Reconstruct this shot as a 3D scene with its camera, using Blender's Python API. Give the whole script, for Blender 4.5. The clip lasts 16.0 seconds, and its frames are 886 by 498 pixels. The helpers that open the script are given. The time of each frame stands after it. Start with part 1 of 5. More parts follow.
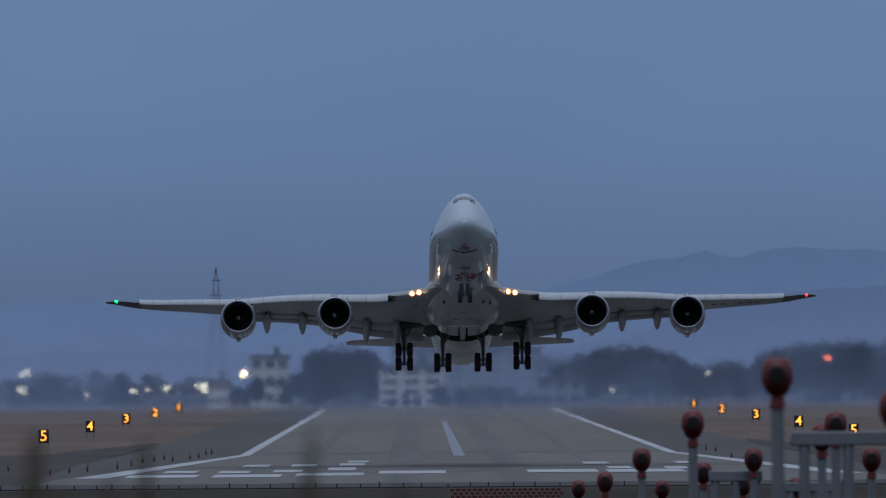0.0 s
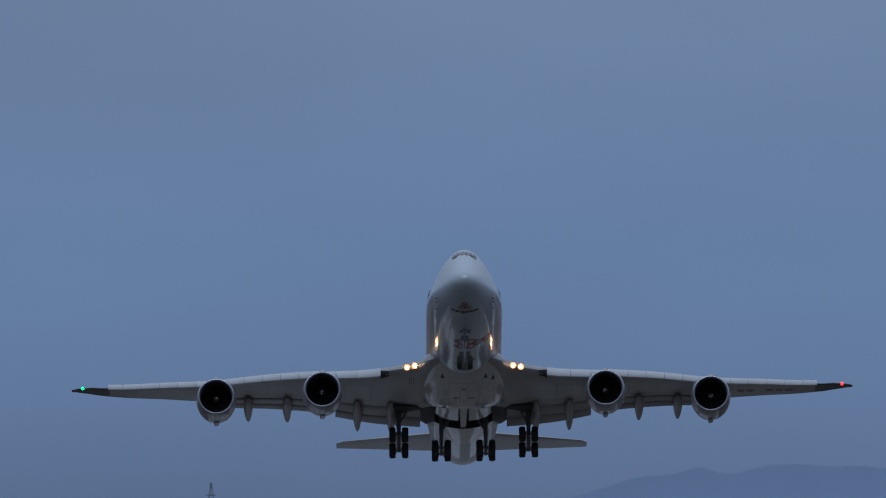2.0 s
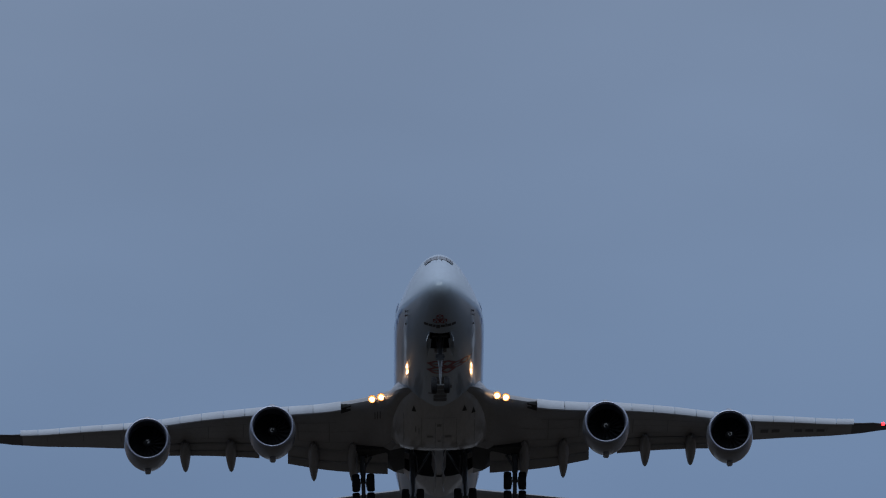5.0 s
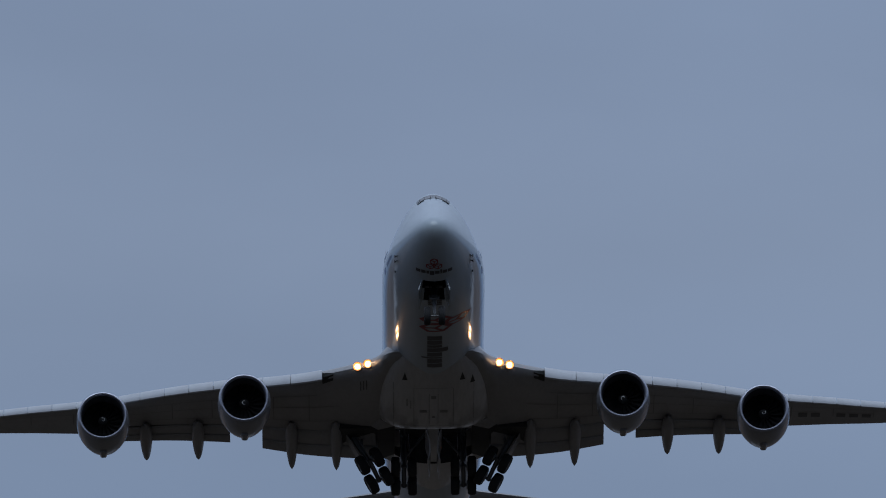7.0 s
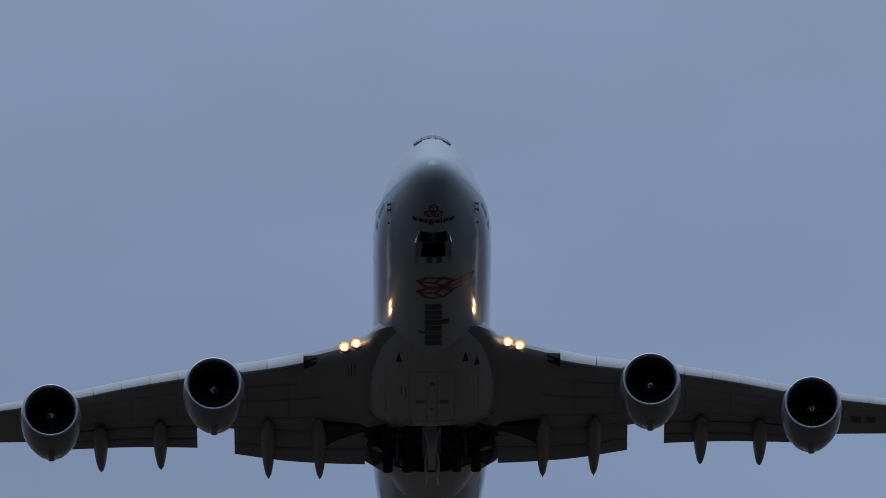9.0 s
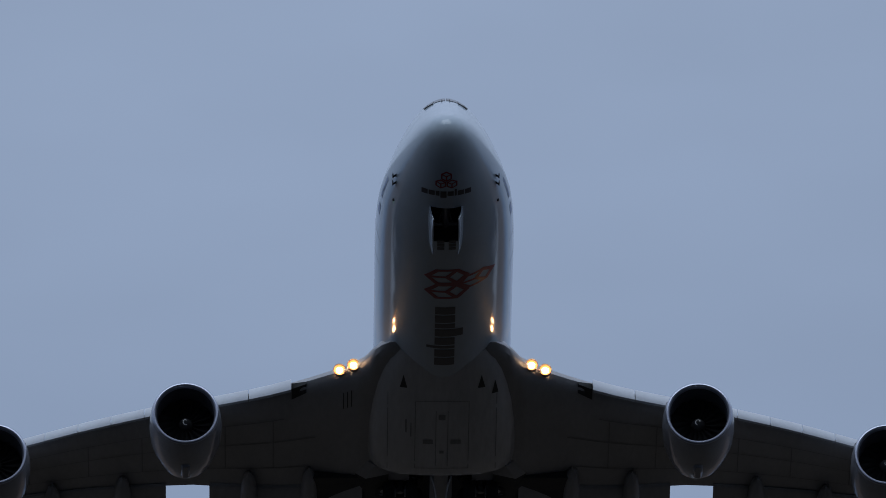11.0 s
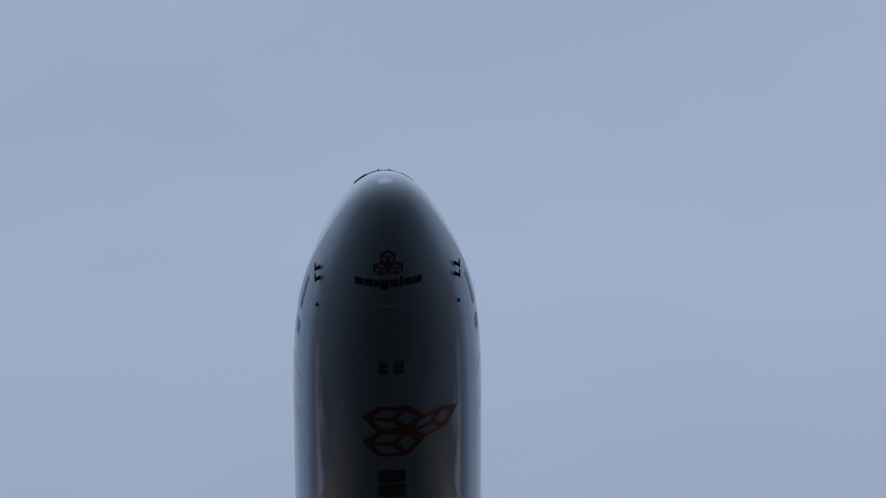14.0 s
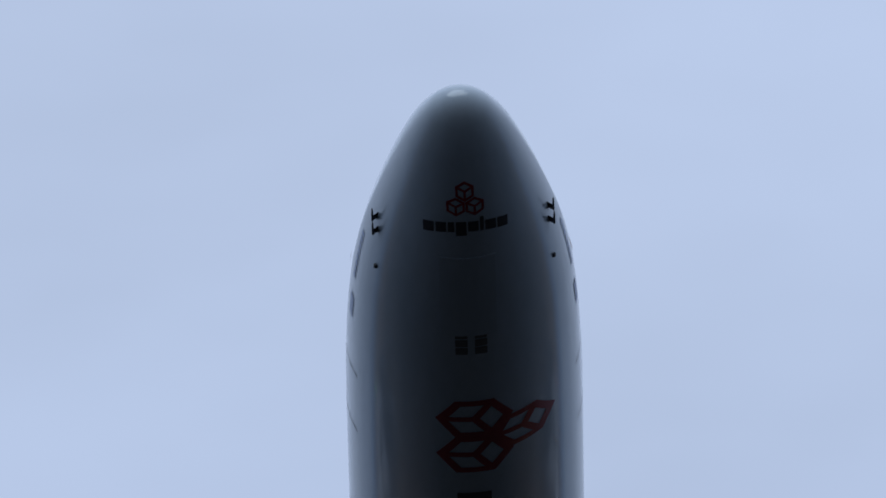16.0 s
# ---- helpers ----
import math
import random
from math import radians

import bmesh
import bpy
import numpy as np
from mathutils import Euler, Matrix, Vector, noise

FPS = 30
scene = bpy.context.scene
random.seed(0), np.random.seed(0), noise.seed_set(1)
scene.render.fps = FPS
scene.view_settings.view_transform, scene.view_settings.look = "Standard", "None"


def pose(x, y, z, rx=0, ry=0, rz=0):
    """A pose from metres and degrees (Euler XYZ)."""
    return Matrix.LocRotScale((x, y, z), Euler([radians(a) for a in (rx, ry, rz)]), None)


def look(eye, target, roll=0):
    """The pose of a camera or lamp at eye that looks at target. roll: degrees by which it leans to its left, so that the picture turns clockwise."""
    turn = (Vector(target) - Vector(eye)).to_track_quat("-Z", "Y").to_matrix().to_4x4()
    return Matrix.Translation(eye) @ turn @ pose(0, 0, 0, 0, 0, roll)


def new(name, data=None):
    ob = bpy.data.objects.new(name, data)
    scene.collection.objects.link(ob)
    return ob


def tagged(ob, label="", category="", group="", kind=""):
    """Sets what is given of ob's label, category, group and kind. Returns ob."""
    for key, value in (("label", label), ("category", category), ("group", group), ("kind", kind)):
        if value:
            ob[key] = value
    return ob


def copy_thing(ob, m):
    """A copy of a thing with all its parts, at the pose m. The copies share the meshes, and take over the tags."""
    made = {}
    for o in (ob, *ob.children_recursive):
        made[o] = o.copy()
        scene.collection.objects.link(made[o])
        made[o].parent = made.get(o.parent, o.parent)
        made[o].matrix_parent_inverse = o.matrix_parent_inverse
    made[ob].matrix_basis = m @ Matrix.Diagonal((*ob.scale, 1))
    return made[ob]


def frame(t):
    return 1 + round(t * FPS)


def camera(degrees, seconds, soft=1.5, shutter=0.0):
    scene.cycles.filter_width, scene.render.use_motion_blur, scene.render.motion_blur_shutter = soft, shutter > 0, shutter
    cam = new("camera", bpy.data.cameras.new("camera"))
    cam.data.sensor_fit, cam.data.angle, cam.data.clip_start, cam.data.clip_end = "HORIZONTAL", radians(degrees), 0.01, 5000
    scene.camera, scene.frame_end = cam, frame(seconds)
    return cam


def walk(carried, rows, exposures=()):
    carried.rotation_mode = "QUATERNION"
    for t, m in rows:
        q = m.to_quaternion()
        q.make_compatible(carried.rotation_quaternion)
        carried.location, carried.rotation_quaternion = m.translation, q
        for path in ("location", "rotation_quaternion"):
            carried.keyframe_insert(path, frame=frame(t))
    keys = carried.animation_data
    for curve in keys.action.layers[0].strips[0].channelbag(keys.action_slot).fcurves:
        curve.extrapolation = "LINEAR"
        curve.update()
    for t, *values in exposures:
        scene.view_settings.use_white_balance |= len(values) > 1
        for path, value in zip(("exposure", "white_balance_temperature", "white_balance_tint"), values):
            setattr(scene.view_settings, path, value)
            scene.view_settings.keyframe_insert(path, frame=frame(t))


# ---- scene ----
EYE_Z = 10.4       # the eye stands on a bank beyond the runway's end
AXIS = 4.6         # the runway's centre line, parallel to y


def aim(up, left, lean):
    """The camera's pose on its bank: degrees up, to the left, and of lean."""
    return pose(0, 0, EYE_Z, 0, 0, left) @ pose(0, 0, 0, up) @ pose(0, 0, 0, 0, lean, 0) @ pose(0, 0, 0, 90)


cam = camera(2.7992, 16.0, soft=0.9)
cam.data.dof.use_dof = True
cam.data.dof.focus_distance = 850.0
cam.data.dof.aperture_fstop = 7.1
walk(cam, [
    (0.0, aim(0.3428, -0.0915, 0.432)),
    (0.5, aim(0.5303, -0.0962, 0.598)),
    (1.0, aim(0.6803, -0.0995, 0.558)),
    (1.5, aim(0.8439, -0.1012, 0.468)),
    (2.0, aim(1.0236, -0.1090, 0.217)),
    (2.5, aim(1.2097, -0.1241, 0.016)),
    (3.0, aim(1.4012, -0.1420, 0.154)),
    (3.5, aim(1.6686, -0.1644, 0.370)),
    (4.0, aim(1.9133, -0.1847, 0.527)),
    (4.2, aim(2.0301, -0.1925, 0.569)),
    (6.3, aim(3.6272, -0.2493, 0.762)),
    (6.5, aim(3.8092, -0.2539, 0.718)),
    (7.0, aim(4.3232, -0.2673, 0.538)),
    (7.5, aim(4.8743, -0.2795, 0.555)),
    (8.0, aim(5.4392, -0.2881, 0.587)),
    (8.5, aim(6.0307, -0.2972, 0.604)),
    (8.7, aim(6.3049, -0.3021, 0.593)),
    (10.8, aim(9.8241, -0.3083, -0.005)),
    (11.0, aim(10.2194, -0.3180, -0.016)),
    (11.5, aim(11.2974, -0.3465, 0.026)),
    (12.0, aim(12.5805, -0.3782, 0.136)),
    (12.5, aim(13.8330, -0.4210, 0.289)),
    (13.0, aim(15.2650, -0.4803, 0.709)),
    (13.5, aim(16.6730, -0.5550, 1.428)),
    (14.0, aim(18.2961, -0.6386, 2.131)),
    (14.5, aim(19.8881, -0.6810, 2.500)),
    (15.0, aim(21.6712, -0.2329, 2.563)),
    (15.5, aim(23.7821, -0.3167, 3.296)),
    (16.0, aim(26.1367, -0.5090, 4.671)),
], exposures=[(0.0, 0.0), (3.0, 0.0), (7.0, 0.1), (8.5, 0.04), (11.0, 0.26), (12.5, 0.32), (13.5, 0.19), (14.0, 0.21), (14.5, 0.5), (15.0, 0.48), (15.5, 0.56), (16.0, 0.5)])

# ---- light: an overcast sky after sunset, and a faint broad sun behind the cloud ----
world = bpy.data.worlds.new("dusk_sky")
scene.world = world
world.use_nodes = True
wt = world.node_tree
wt.nodes.clear()
w_out = wt.nodes.new("ShaderNodeOutputWorld")
w_bg = wt.nodes.new("ShaderNodeBackground")
w_tc = wt.nodes.new("ShaderNodeTexCoord")
w_sep = wt.nodes.new("ShaderNodeSeparateXYZ")
w_ramp = wt.nodes.new("ShaderNodeValToRGB")
w_pow = wt.nodes.new("ShaderNodeMath")
w_pow.operation, w_pow.use_clamp = "POWER", True
w_pow.inputs[1].default_value = 0.5
SKY = [(0.0, (0.088, 0.130, 0.225)), (0.06, (0.100, 0.152, 0.270)), (0.10, (0.115, 0.183, 0.322)), (0.135, (0.122, 0.198, 0.348)),
       (0.20, (0.160, 0.233, 0.366)), (0.275, (0.202, 0.262, 0.376)), (0.33, (0.196, 0.264, 0.40)), (0.42, (0.217, 0.280, 0.402)),
       (0.52, (0.266, 0.335, 0.464)), (0.65, (0.317, 0.385, 0.530)), (1.0, (0.52, 0.61, 0.80))]
ramp = w_ramp.color_ramp
while len(ramp.elements) < len(SKY):
    ramp.elements.new(0.5)
for el, (p, c) in zip(ramp.elements, SKY):
    el.position, el.color = p, (*c, 1)
w_noise = wt.nodes.new("ShaderNodeTexNoise")
w_noise.inputs["Scale"].default_value = 17.0
w_noise.inputs["Detail"].default_value = 4.0
w_map = wt.nodes.new("ShaderNodeMapping")
w_map.inputs["Scale"].default_value = (1.0, 1.0, 2.4)
w_map.inputs["Rotation"].default_value = (0.0, radians(14), 0.0)
w_range = wt.nodes.new("ShaderNodeMapRange")
w_range.inputs[1].default_value, w_range.inputs[2].default_value = 0.3, 0.7
w_range.inputs[3].default_value, w_range.inputs[4].default_value = 0.92, 1.08
# the sun has set beyond the runway: the sky fades towards the other side
w_side = wt.nodes.new("ShaderNodeMapRange")
w_side.interpolation_type = "SMOOTHSTEP"
w_side.inputs[1].default_value, w_side.inputs[2].default_value = -0.95, 0.35
w_side.inputs[3].default_value, w_side.inputs[4].default_value = 0.18, 1.0
w_both = wt.nodes.new("ShaderNodeMath")
w_both.operation = "MULTIPLY"
w_mul = wt.nodes.new("ShaderNodeVectorMath")
w_mul.operation = "SCALE"
for a, b in ((w_tc.outputs["Generated"], w_sep.inputs[0]), (w_sep.outputs["Z"], w_pow.inputs[0]), (w_pow.outputs[0], w_ramp.inputs[0]),
             (w_tc.outputs["Generated"], w_map.inputs[0]), (w_map.outputs[0], w_noise.inputs["Vector"]), (w_noise.outputs[0], w_range.inputs[0]),
             (w_sep.outputs["Y"], w_side.inputs[0]), (w_side.outputs[0], w_both.inputs[0]), (w_range.outputs[0], w_both.inputs[1]),
             (w_ramp.outputs[0], w_mul.inputs[0]), (w_both.outputs[0], w_mul.inputs["Scale"]),
             (w_mul.outputs[0], w_bg.inputs[0]), (w_bg.outputs[0], w_out.inputs[0])):
    wt.links.new(a, b)

sun_data = bpy.data.lights.new("sun", "SUN")
sun_data.energy, sun_data.angle, sun_data.color = 1.0, radians(46), (0.74, 0.86, 1.0)
sun = new("sun", sun_data)
sun.matrix_basis = look((0, -150, 300), (10, 0, 0))


# ---- materials ----
def mat(name, color, rough=0.6, metal=0.0, vary=0.15, scale=1.0, bump=0.0, spec=0.5, coat=0.0, second=None, streak=(1, 1, 1), detail=6.0):
    """A surface with its colour varied at two scales, grain and fine relief."""
    m = bpy.data.materials.new(name)
    m.use_nodes = True
    nt = m.node_tree
    b = nt.nodes["Principled BSDF"]
    b.inputs["Roughness"].default_value, b.inputs["Metallic"].default_value = rough, metal
    b.inputs["Specular IOR Level"].default_value = spec
    b.inputs["Coat Weight"].default_value = coat
    b.inputs["Coat Roughness"].default_value = 0.09
    tc = nt.nodes.new("ShaderNodeTexCoord")
    mp = nt.nodes.new("ShaderNodeMapping")
    mp.inputs["Scale"].default_value = streak
    nt.links.new(tc.outputs["Object"], mp.inputs[0])
    n1 = nt.nodes.new("ShaderNodeTexNoise")
    n1.inputs["Scale"].default_value, n1.inputs["Detail"].default_value = scale, detail
    n2 = nt.nodes.new("ShaderNodeTexNoise")
    n2.inputs["Scale"].default_value, n2.inputs["Detail"].default_value = scale * 9.0, 3.0
    for n in (n1, n2):
        nt.links.new(mp.outputs[0], n.inputs["Vector"])
    mixf = nt.nodes.new("ShaderNodeMath")
    mixf.operation = "MULTIPLY_ADD"
    mixf.inputs[1].default_value = 0.4
    nt.links.new(n2.outputs[0], mixf.inputs[0])
    half = nt.nodes.new("ShaderNodeMath")
    half.operation, half.inputs[1].default_value = "MULTIPLY", 0.6
    nt.links.new(n1.outputs[0], half.inputs[0])
    nt.links.new(half.outputs[0], mixf.inputs[2])
    rp = nt.nodes.new("ShaderNodeValToRGB")
    rp.color_ramp.elements[0].position, rp.color_ramp.elements[1].position = 0.3, 0.7
    low = [c * (1 - vary) for c in color]
    high = second if second else [min(1.0, c * (1 + vary)) for c in color]
    rp.color_ramp.elements[0].color, rp.color_ramp.elements[1].color = (*low, 1), (*high, 1)
    nt.links.new(mixf.outputs[0], rp.inputs[0])
    nt.links.new(rp.outputs[0], b.inputs["Base Color"])
    if bump:
        bp = nt.nodes.new("ShaderNodeBump")
        bp.inputs["Strength"].default_value = bump
        bp.inputs["Distance"].default_value = 0.02
        nt.links.new(n2.outputs[0], bp.inputs["Height"])
        nt.links.new(bp.outputs[0], b.inputs["Normal"])
    return m


def glow(name, color, strength):
    m = bpy.data.materials.new(name)
    m.use_nodes = True
    b = m.node_tree.nodes["Principled BSDF"]
    b.inputs["Base Color"].default_value = (*color, 1)
    b.inputs["Emission Color"].default_value = (*color, 1)
    b.inputs["Emission Strength"].default_value = strength
    return m


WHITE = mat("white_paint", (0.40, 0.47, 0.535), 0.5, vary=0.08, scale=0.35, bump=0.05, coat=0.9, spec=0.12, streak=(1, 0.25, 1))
BELLY = mat("grey_belly_paint", (0.52, 0.52, 0.525), 0.5, vary=0.16, scale=0.4, coat=0.7, spec=0.12, streak=(1.5, 0.2, 1))
WINGGREY = mat("grey_wing_paint", (0.335, 0.333, 0.338), 0.45, vary=0.14, scale=0.5, streak=(1, 0.3, 1))
SLAT = mat("bare_leading_edge", (0.50, 0.52, 0.55), 0.4, metal=0.1, vary=0.08, scale=0.6)
TIPGREY = mat("dark_wing_tip", (0.09, 0.09, 0.095), 0.5, vary=0.1, scale=1.0)
NACELLE = mat("nacelle_paint", (0.25, 0.26, 0.29), 0.45, vary=0.14, scale=0.8, coat=0.7, spec=0.15)
LIP = mat("polished_inlet_lip", (0.38, 0.40, 0.48), 0.3, metal=0.7, vary=0.06, scale=1.2)
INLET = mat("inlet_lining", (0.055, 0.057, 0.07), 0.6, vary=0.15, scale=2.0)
BLADE = mat("fan_blade", (0.014, 0.014, 0.016), 0.45, metal=0.3, vary=0.15, scale=3.0)
SPINNER = mat("spinner_black", (0.03, 0.03, 0.032), 0.4, vary=0.1, scale=4.0)
SWIRL = mat("spinner_mark", (0.75, 0.75, 0.75), 0.5, vary=0.05, scale=3.0)
# near-black that puts the shade inside wells, bays, scoops and slots into colour
CAVITYSHADE = mat("cavity_shade", (0.035, 0.036, 0.036), 0.7, vary=0.4, scale=1.5)
STEEL = mat("gear_steel", (0.17, 0.175, 0.18), 0.4, metal=0.3, vary=0.15, scale=3.0)
NOSESTEEL = mat("pale_gear_steel", (0.27, 0.28, 0.29), 0.35, metal=0.3, vary=0.15, scale=3.0)
RUBBER = mat("tyre_rubber", (0.022, 0.022, 0.024), 0.75, vary=0.2, scale=4.0, bump=0.2)
HUB = mat("wheel_hub", (0.35, 0.36, 0.37), 0.4, metal=0.5, vary=0.15, scale=5.0)
GLASS = mat("cockpit_glass", (0.03, 0.035, 0.045), 0.06, vary=0.1, scale=2.0, spec=1.0)
GLASS.node_tree.nodes["Principled BSDF"].inputs["IOR"].default_value = 2.4
RED = mat("red_decal", (0.24, 0.016, 0.026), 0.4, vary=0.08, scale=1.0)
INK = mat("dark_decal", (0.045, 0.045, 0.055), 0.4, vary=0.08, scale=1.0)
BLUE = mat("blue_decal", (0.28, 0.36, 0.55), 0.4, vary=0.08, scale=1.0)
SEAM = mat("panel_seam", (0.12, 0.12, 0.125), 0.6, vary=0.1, scale=2.0)
HATCH = mat("hatch_edge", (0.235, 0.235, 0.235), 0.6, vary=0.1, scale=2.0)
LANDING = glow("landing_lamp", (1.0, 0.64, 0.32), 26.0)
# emissive amber for the halo round a landing lamp
GLOWRING = glow("lamp_glow_amber", (1.0, 0.34, 0.09), 1.9)
NAVGREEN = glow("green_lamp", (0.0, 1.0, 0.16), 4.0)
NAVRED = glow("red_lamp", (1.0, 0.03, 0.04), 4.0)


# ---- mesh helpers ----
def part(name, bm, material, parent=None, label="", m=None, smooth=True, out=None):
    """Links a bmesh as one mesh object under a thing or a part; out(centre): which way an open sheet faces."""
    me = bpy.data.meshes.new(name)
    bmesh.ops.recalc_face_normals(bm, faces=bm.faces[:])
    if out:
        bm.normal_update()
        for f in bm.faces:
            if f.normal.dot(out(f.calc_center_median())) < 0:
                f.normal_flip()
    bm.to_mesh(me)
    bm.free()
    for x in (material if isinstance(material, (list, tuple)) else [material]):
        me.materials.append(x)
    if smooth:
        me.polygons.foreach_set("use_smooth", [True] * len(me.polygons))
        me.set_sharp_from_angle(angle=radians(38))
    ob = new(name, me)
    ob.parent = parent
    if m is not None:
        ob.matrix_basis = m
    if label:
        ob["label"] = label
    return ob


def empty(name, parent=None, m=None):
    ob = new(name)
    ob.empty_display_size = 1.0
    ob.parent = parent
    if m is not None:
        ob.matrix_basis = m
    return ob


def loft(bm, rings, caps=True, closed=True, mi=0):
    rows = [[bm.verts.new(p) for p in r] for r in rings]
    n = len(rings[0])
    for a, b in zip(rows, rows[1:]):
        for i in range(n if closed else n - 1):
            j = (i + 1) % n
            f = bm.faces.new((a[i], a[j], b[j], b[i]))
            f.material_index = mi
    if caps and closed:
        bm.faces.new(rows[0][::-1]).material_index = mi
        bm.faces.new(rows[-1]).material_index = mi
    return rows


def tube(bm, a, b, r0, r1=None, n=12, mi=0):
    a, b = Vector(a), Vector(b)
    r1 = r0 if r1 is None else r1
    d = (b - a).normalized()
    u = d.orthogonal().normalized()
    v = d.cross(u)
    rings = [[p + (u * math.cos(2 * math.pi * i / n) + v * math.sin(2 * math.pi * i / n)) * r for i in range(n)] for p, r in ((a, r0), (b, r1))]
    loft(bm, rings, mi=mi)


def box(bm, lo, hi, mi=0, bevel=0.0):
    x0, y0, z0 = lo
    x1, y1, z1 = hi
    vs = [bm.verts.new(p) for p in ((x0, y0, z0), (x1, y0, z0), (x1, y1, z0), (x0, y1, z0), (x0, y0, z1), (x1, y0, z1), (x1, y1, z1), (x0, y1, z1))]
    fs = [bm.faces.new([vs[i] for i in q]) for q in ((0, 3, 2, 1), (4, 5, 6, 7), (0, 1, 5, 4), (1, 2, 6, 5), (2, 3, 7, 6), (3, 0, 4, 7))]
    for f in fs:
        f.material_index = mi
    if bevel:
        bmesh.ops.bevel(bm, geom=list({e for f in fs for e in f.edges}), offset=bevel, segments=1, affect="EDGES")


def revolve(bm, profile, axis_m=None, n=32, mi=0, cap=False):
    """A surface turned about the local y axis; profile: (y, radius)."""
    rings = []
    for y, r in profile:
        ring = [Vector((r * math.cos(2 * math.pi * i / n), y, r * math.sin(2 * math.pi * i / n))) for i in range(n)]
        rings.append([axis_m @ p for p in ring] if axis_m else ring)
    loft(bm, rings, caps=cap, mi=mi)


def curve_at(xs, ys, x):
    """Smooth monotone interpolation through a table."""
    X, Y = np.array(xs, float), np.array(ys, float)
    h = np.diff(X)
    d = np.diff(Y) / h
    m = np.zeros(len(X))
    for i in range(1, len(X) - 1):
        if d[i - 1] * d[i] > 0:
            a, b = 2 * h[i] + h[i - 1], h[i] + 2 * h[i - 1]
            m[i] = (a + b) / (a / d[i - 1] + b / d[i])
    m[0], m[-1] = d[0], d[-1]
    k = int(np.clip(np.searchsorted(X, x, side="right") - 1, 0, len(X) - 2))
    s = (x - X[k]) / h[k]
    return float((1 + 2 * s) * (1 - s) ** 2 * Y[k] + s * (1 - s) ** 2 * h[k] * m[k] + s * s * (3 - 2 * s) * Y[k + 1] + s * s * (s - 1) * h[k] * m[k + 1])


# ---- the airliner: local x to its left wing, y aft from the nose, z up ----
BOT = ((0, .12, .35, .7, 1.2, 2.4, 4, 6, 8, 11, 15, 48, 54, 60, 66, 71, 74.5), (-.42, -.85, -1.12, -1.42, -1.76, -2.33, -2.72, -2.98, -3.12, -3.22, -3.25, -3.25, -3.0, -2.12, -.6, .68, 1.6))
TOP = ((0, .12, .35, .7, 1.2, 2.4, 3.6, 4.2, 4.9, 5.7, 6.6, 8, 11, 15, 22, 27, 31, 34, 66, 71, 74.5), (-.42, 0.0, .22, .48, .81, 1.57, 2.32, 2.70, 3.16, 3.52, 3.80, 4.08, 4.45, 4.65, 4.7, 4.2, 3.4, 3.25, 3.2, 3.0, 2.6))
WID = ((0, .12, .35, .7, 1.2, 2.4, 4, 6, 8, 11, 15, 48, 54, 60, 66, 71, 74.5), (0.02, .5, .78, 1.05, 1.34, 1.82, 2.32, 2.78, 3.05, 3.22, 3.27, 3.27, 3.05, 2.5, 1.75, 1.0, .35))
MID = ((0, .7, 1.2, 2.4, 4, 6, 8, 11, 48, 54, 60, 66, 71, 74.5), (-.42, -.48, -.5, -.45, -.35, -.2, -.1, 0, 0, .25, .6, 1.2, 1.75, 2.1))


def hull(y):
    """Bottom, top, half width, widest height and roundness of the hull at y; the tip is blunt."""
    if y < .35:
        a, b, f = hull(.35), (-.42, -.42, .02, -.42, 2), math.sqrt(y / .35)
        return tuple(q + (p - q) * f for p, q in zip(a, b))
    return curve_at(*BOT, y), curve_at(*TOP, y), curve_at(*WID, y), curve_at(*MID, y), float(np.interp(y, (0, 1, 2.4, 4, 8, 12, 24, 31), (2, 1.75, 1.35, 1.12, 1.06, 1.15, 1.4, 2.0)))


def crown(x, y):
    """Height of the upper hull, which narrows towards the upper deck."""
    zb, zt, w, zm, q = hull(y)
    return zm + (zt - zm) * max(0, 1 - (x / w) ** 2) ** (1 / q)


def under(x, y, off=0.012):
    """A point on the lower hull, just proud of the skin."""
    zb, zt, w, zm, q = hull(y)
    return Vector((x, y, zm - (zm - zb) * math.sqrt(max(0, 1 - (x / w) ** 2)) - off))


def over(x, y, off=0.012):
    return Vector((x, y, crown(x, y) + off))


FAIR_Y = (20.6, 21.4, 22.4, 23.7, 25.4, 28, 30.9, 32.3, 32.7)


def fair_section(y):
    """Belly fairing at y: half width, bottom, centre height."""
    return (float(np.interp(y, FAIR_Y, (2.2, 2.7, 3.1, 3.42, 3.66, 3.78, 3.78, 3.7, 3.6))), float(np.interp(y, FAIR_Y, (-2.85, -3.1, -3.27, -3.42, -3.62, -3.82, -3.9, -3.86, -3.75))),
            float(np.interp(y, FAIR_Y, (-2.1, -2.0, -1.9, -1.8, -1.7, -1.7, -1.7, -1.7, -1.7))))


def fair(x, y, off=0.015):
    """A point under the belly fairing, just proud of its skin."""
    w, zb, zc = fair_section(y)
    sn = min(1.0, (abs(x) / w)) ** (1 / .62)
    return Vector((x, y, zc - (zc - zb) * math.sqrt(max(0, 1 - sn * sn)) ** .62 - off))


WELL = (32.7, 41.4)
NOSEWELL = (4.25, 7.3, 0.68)


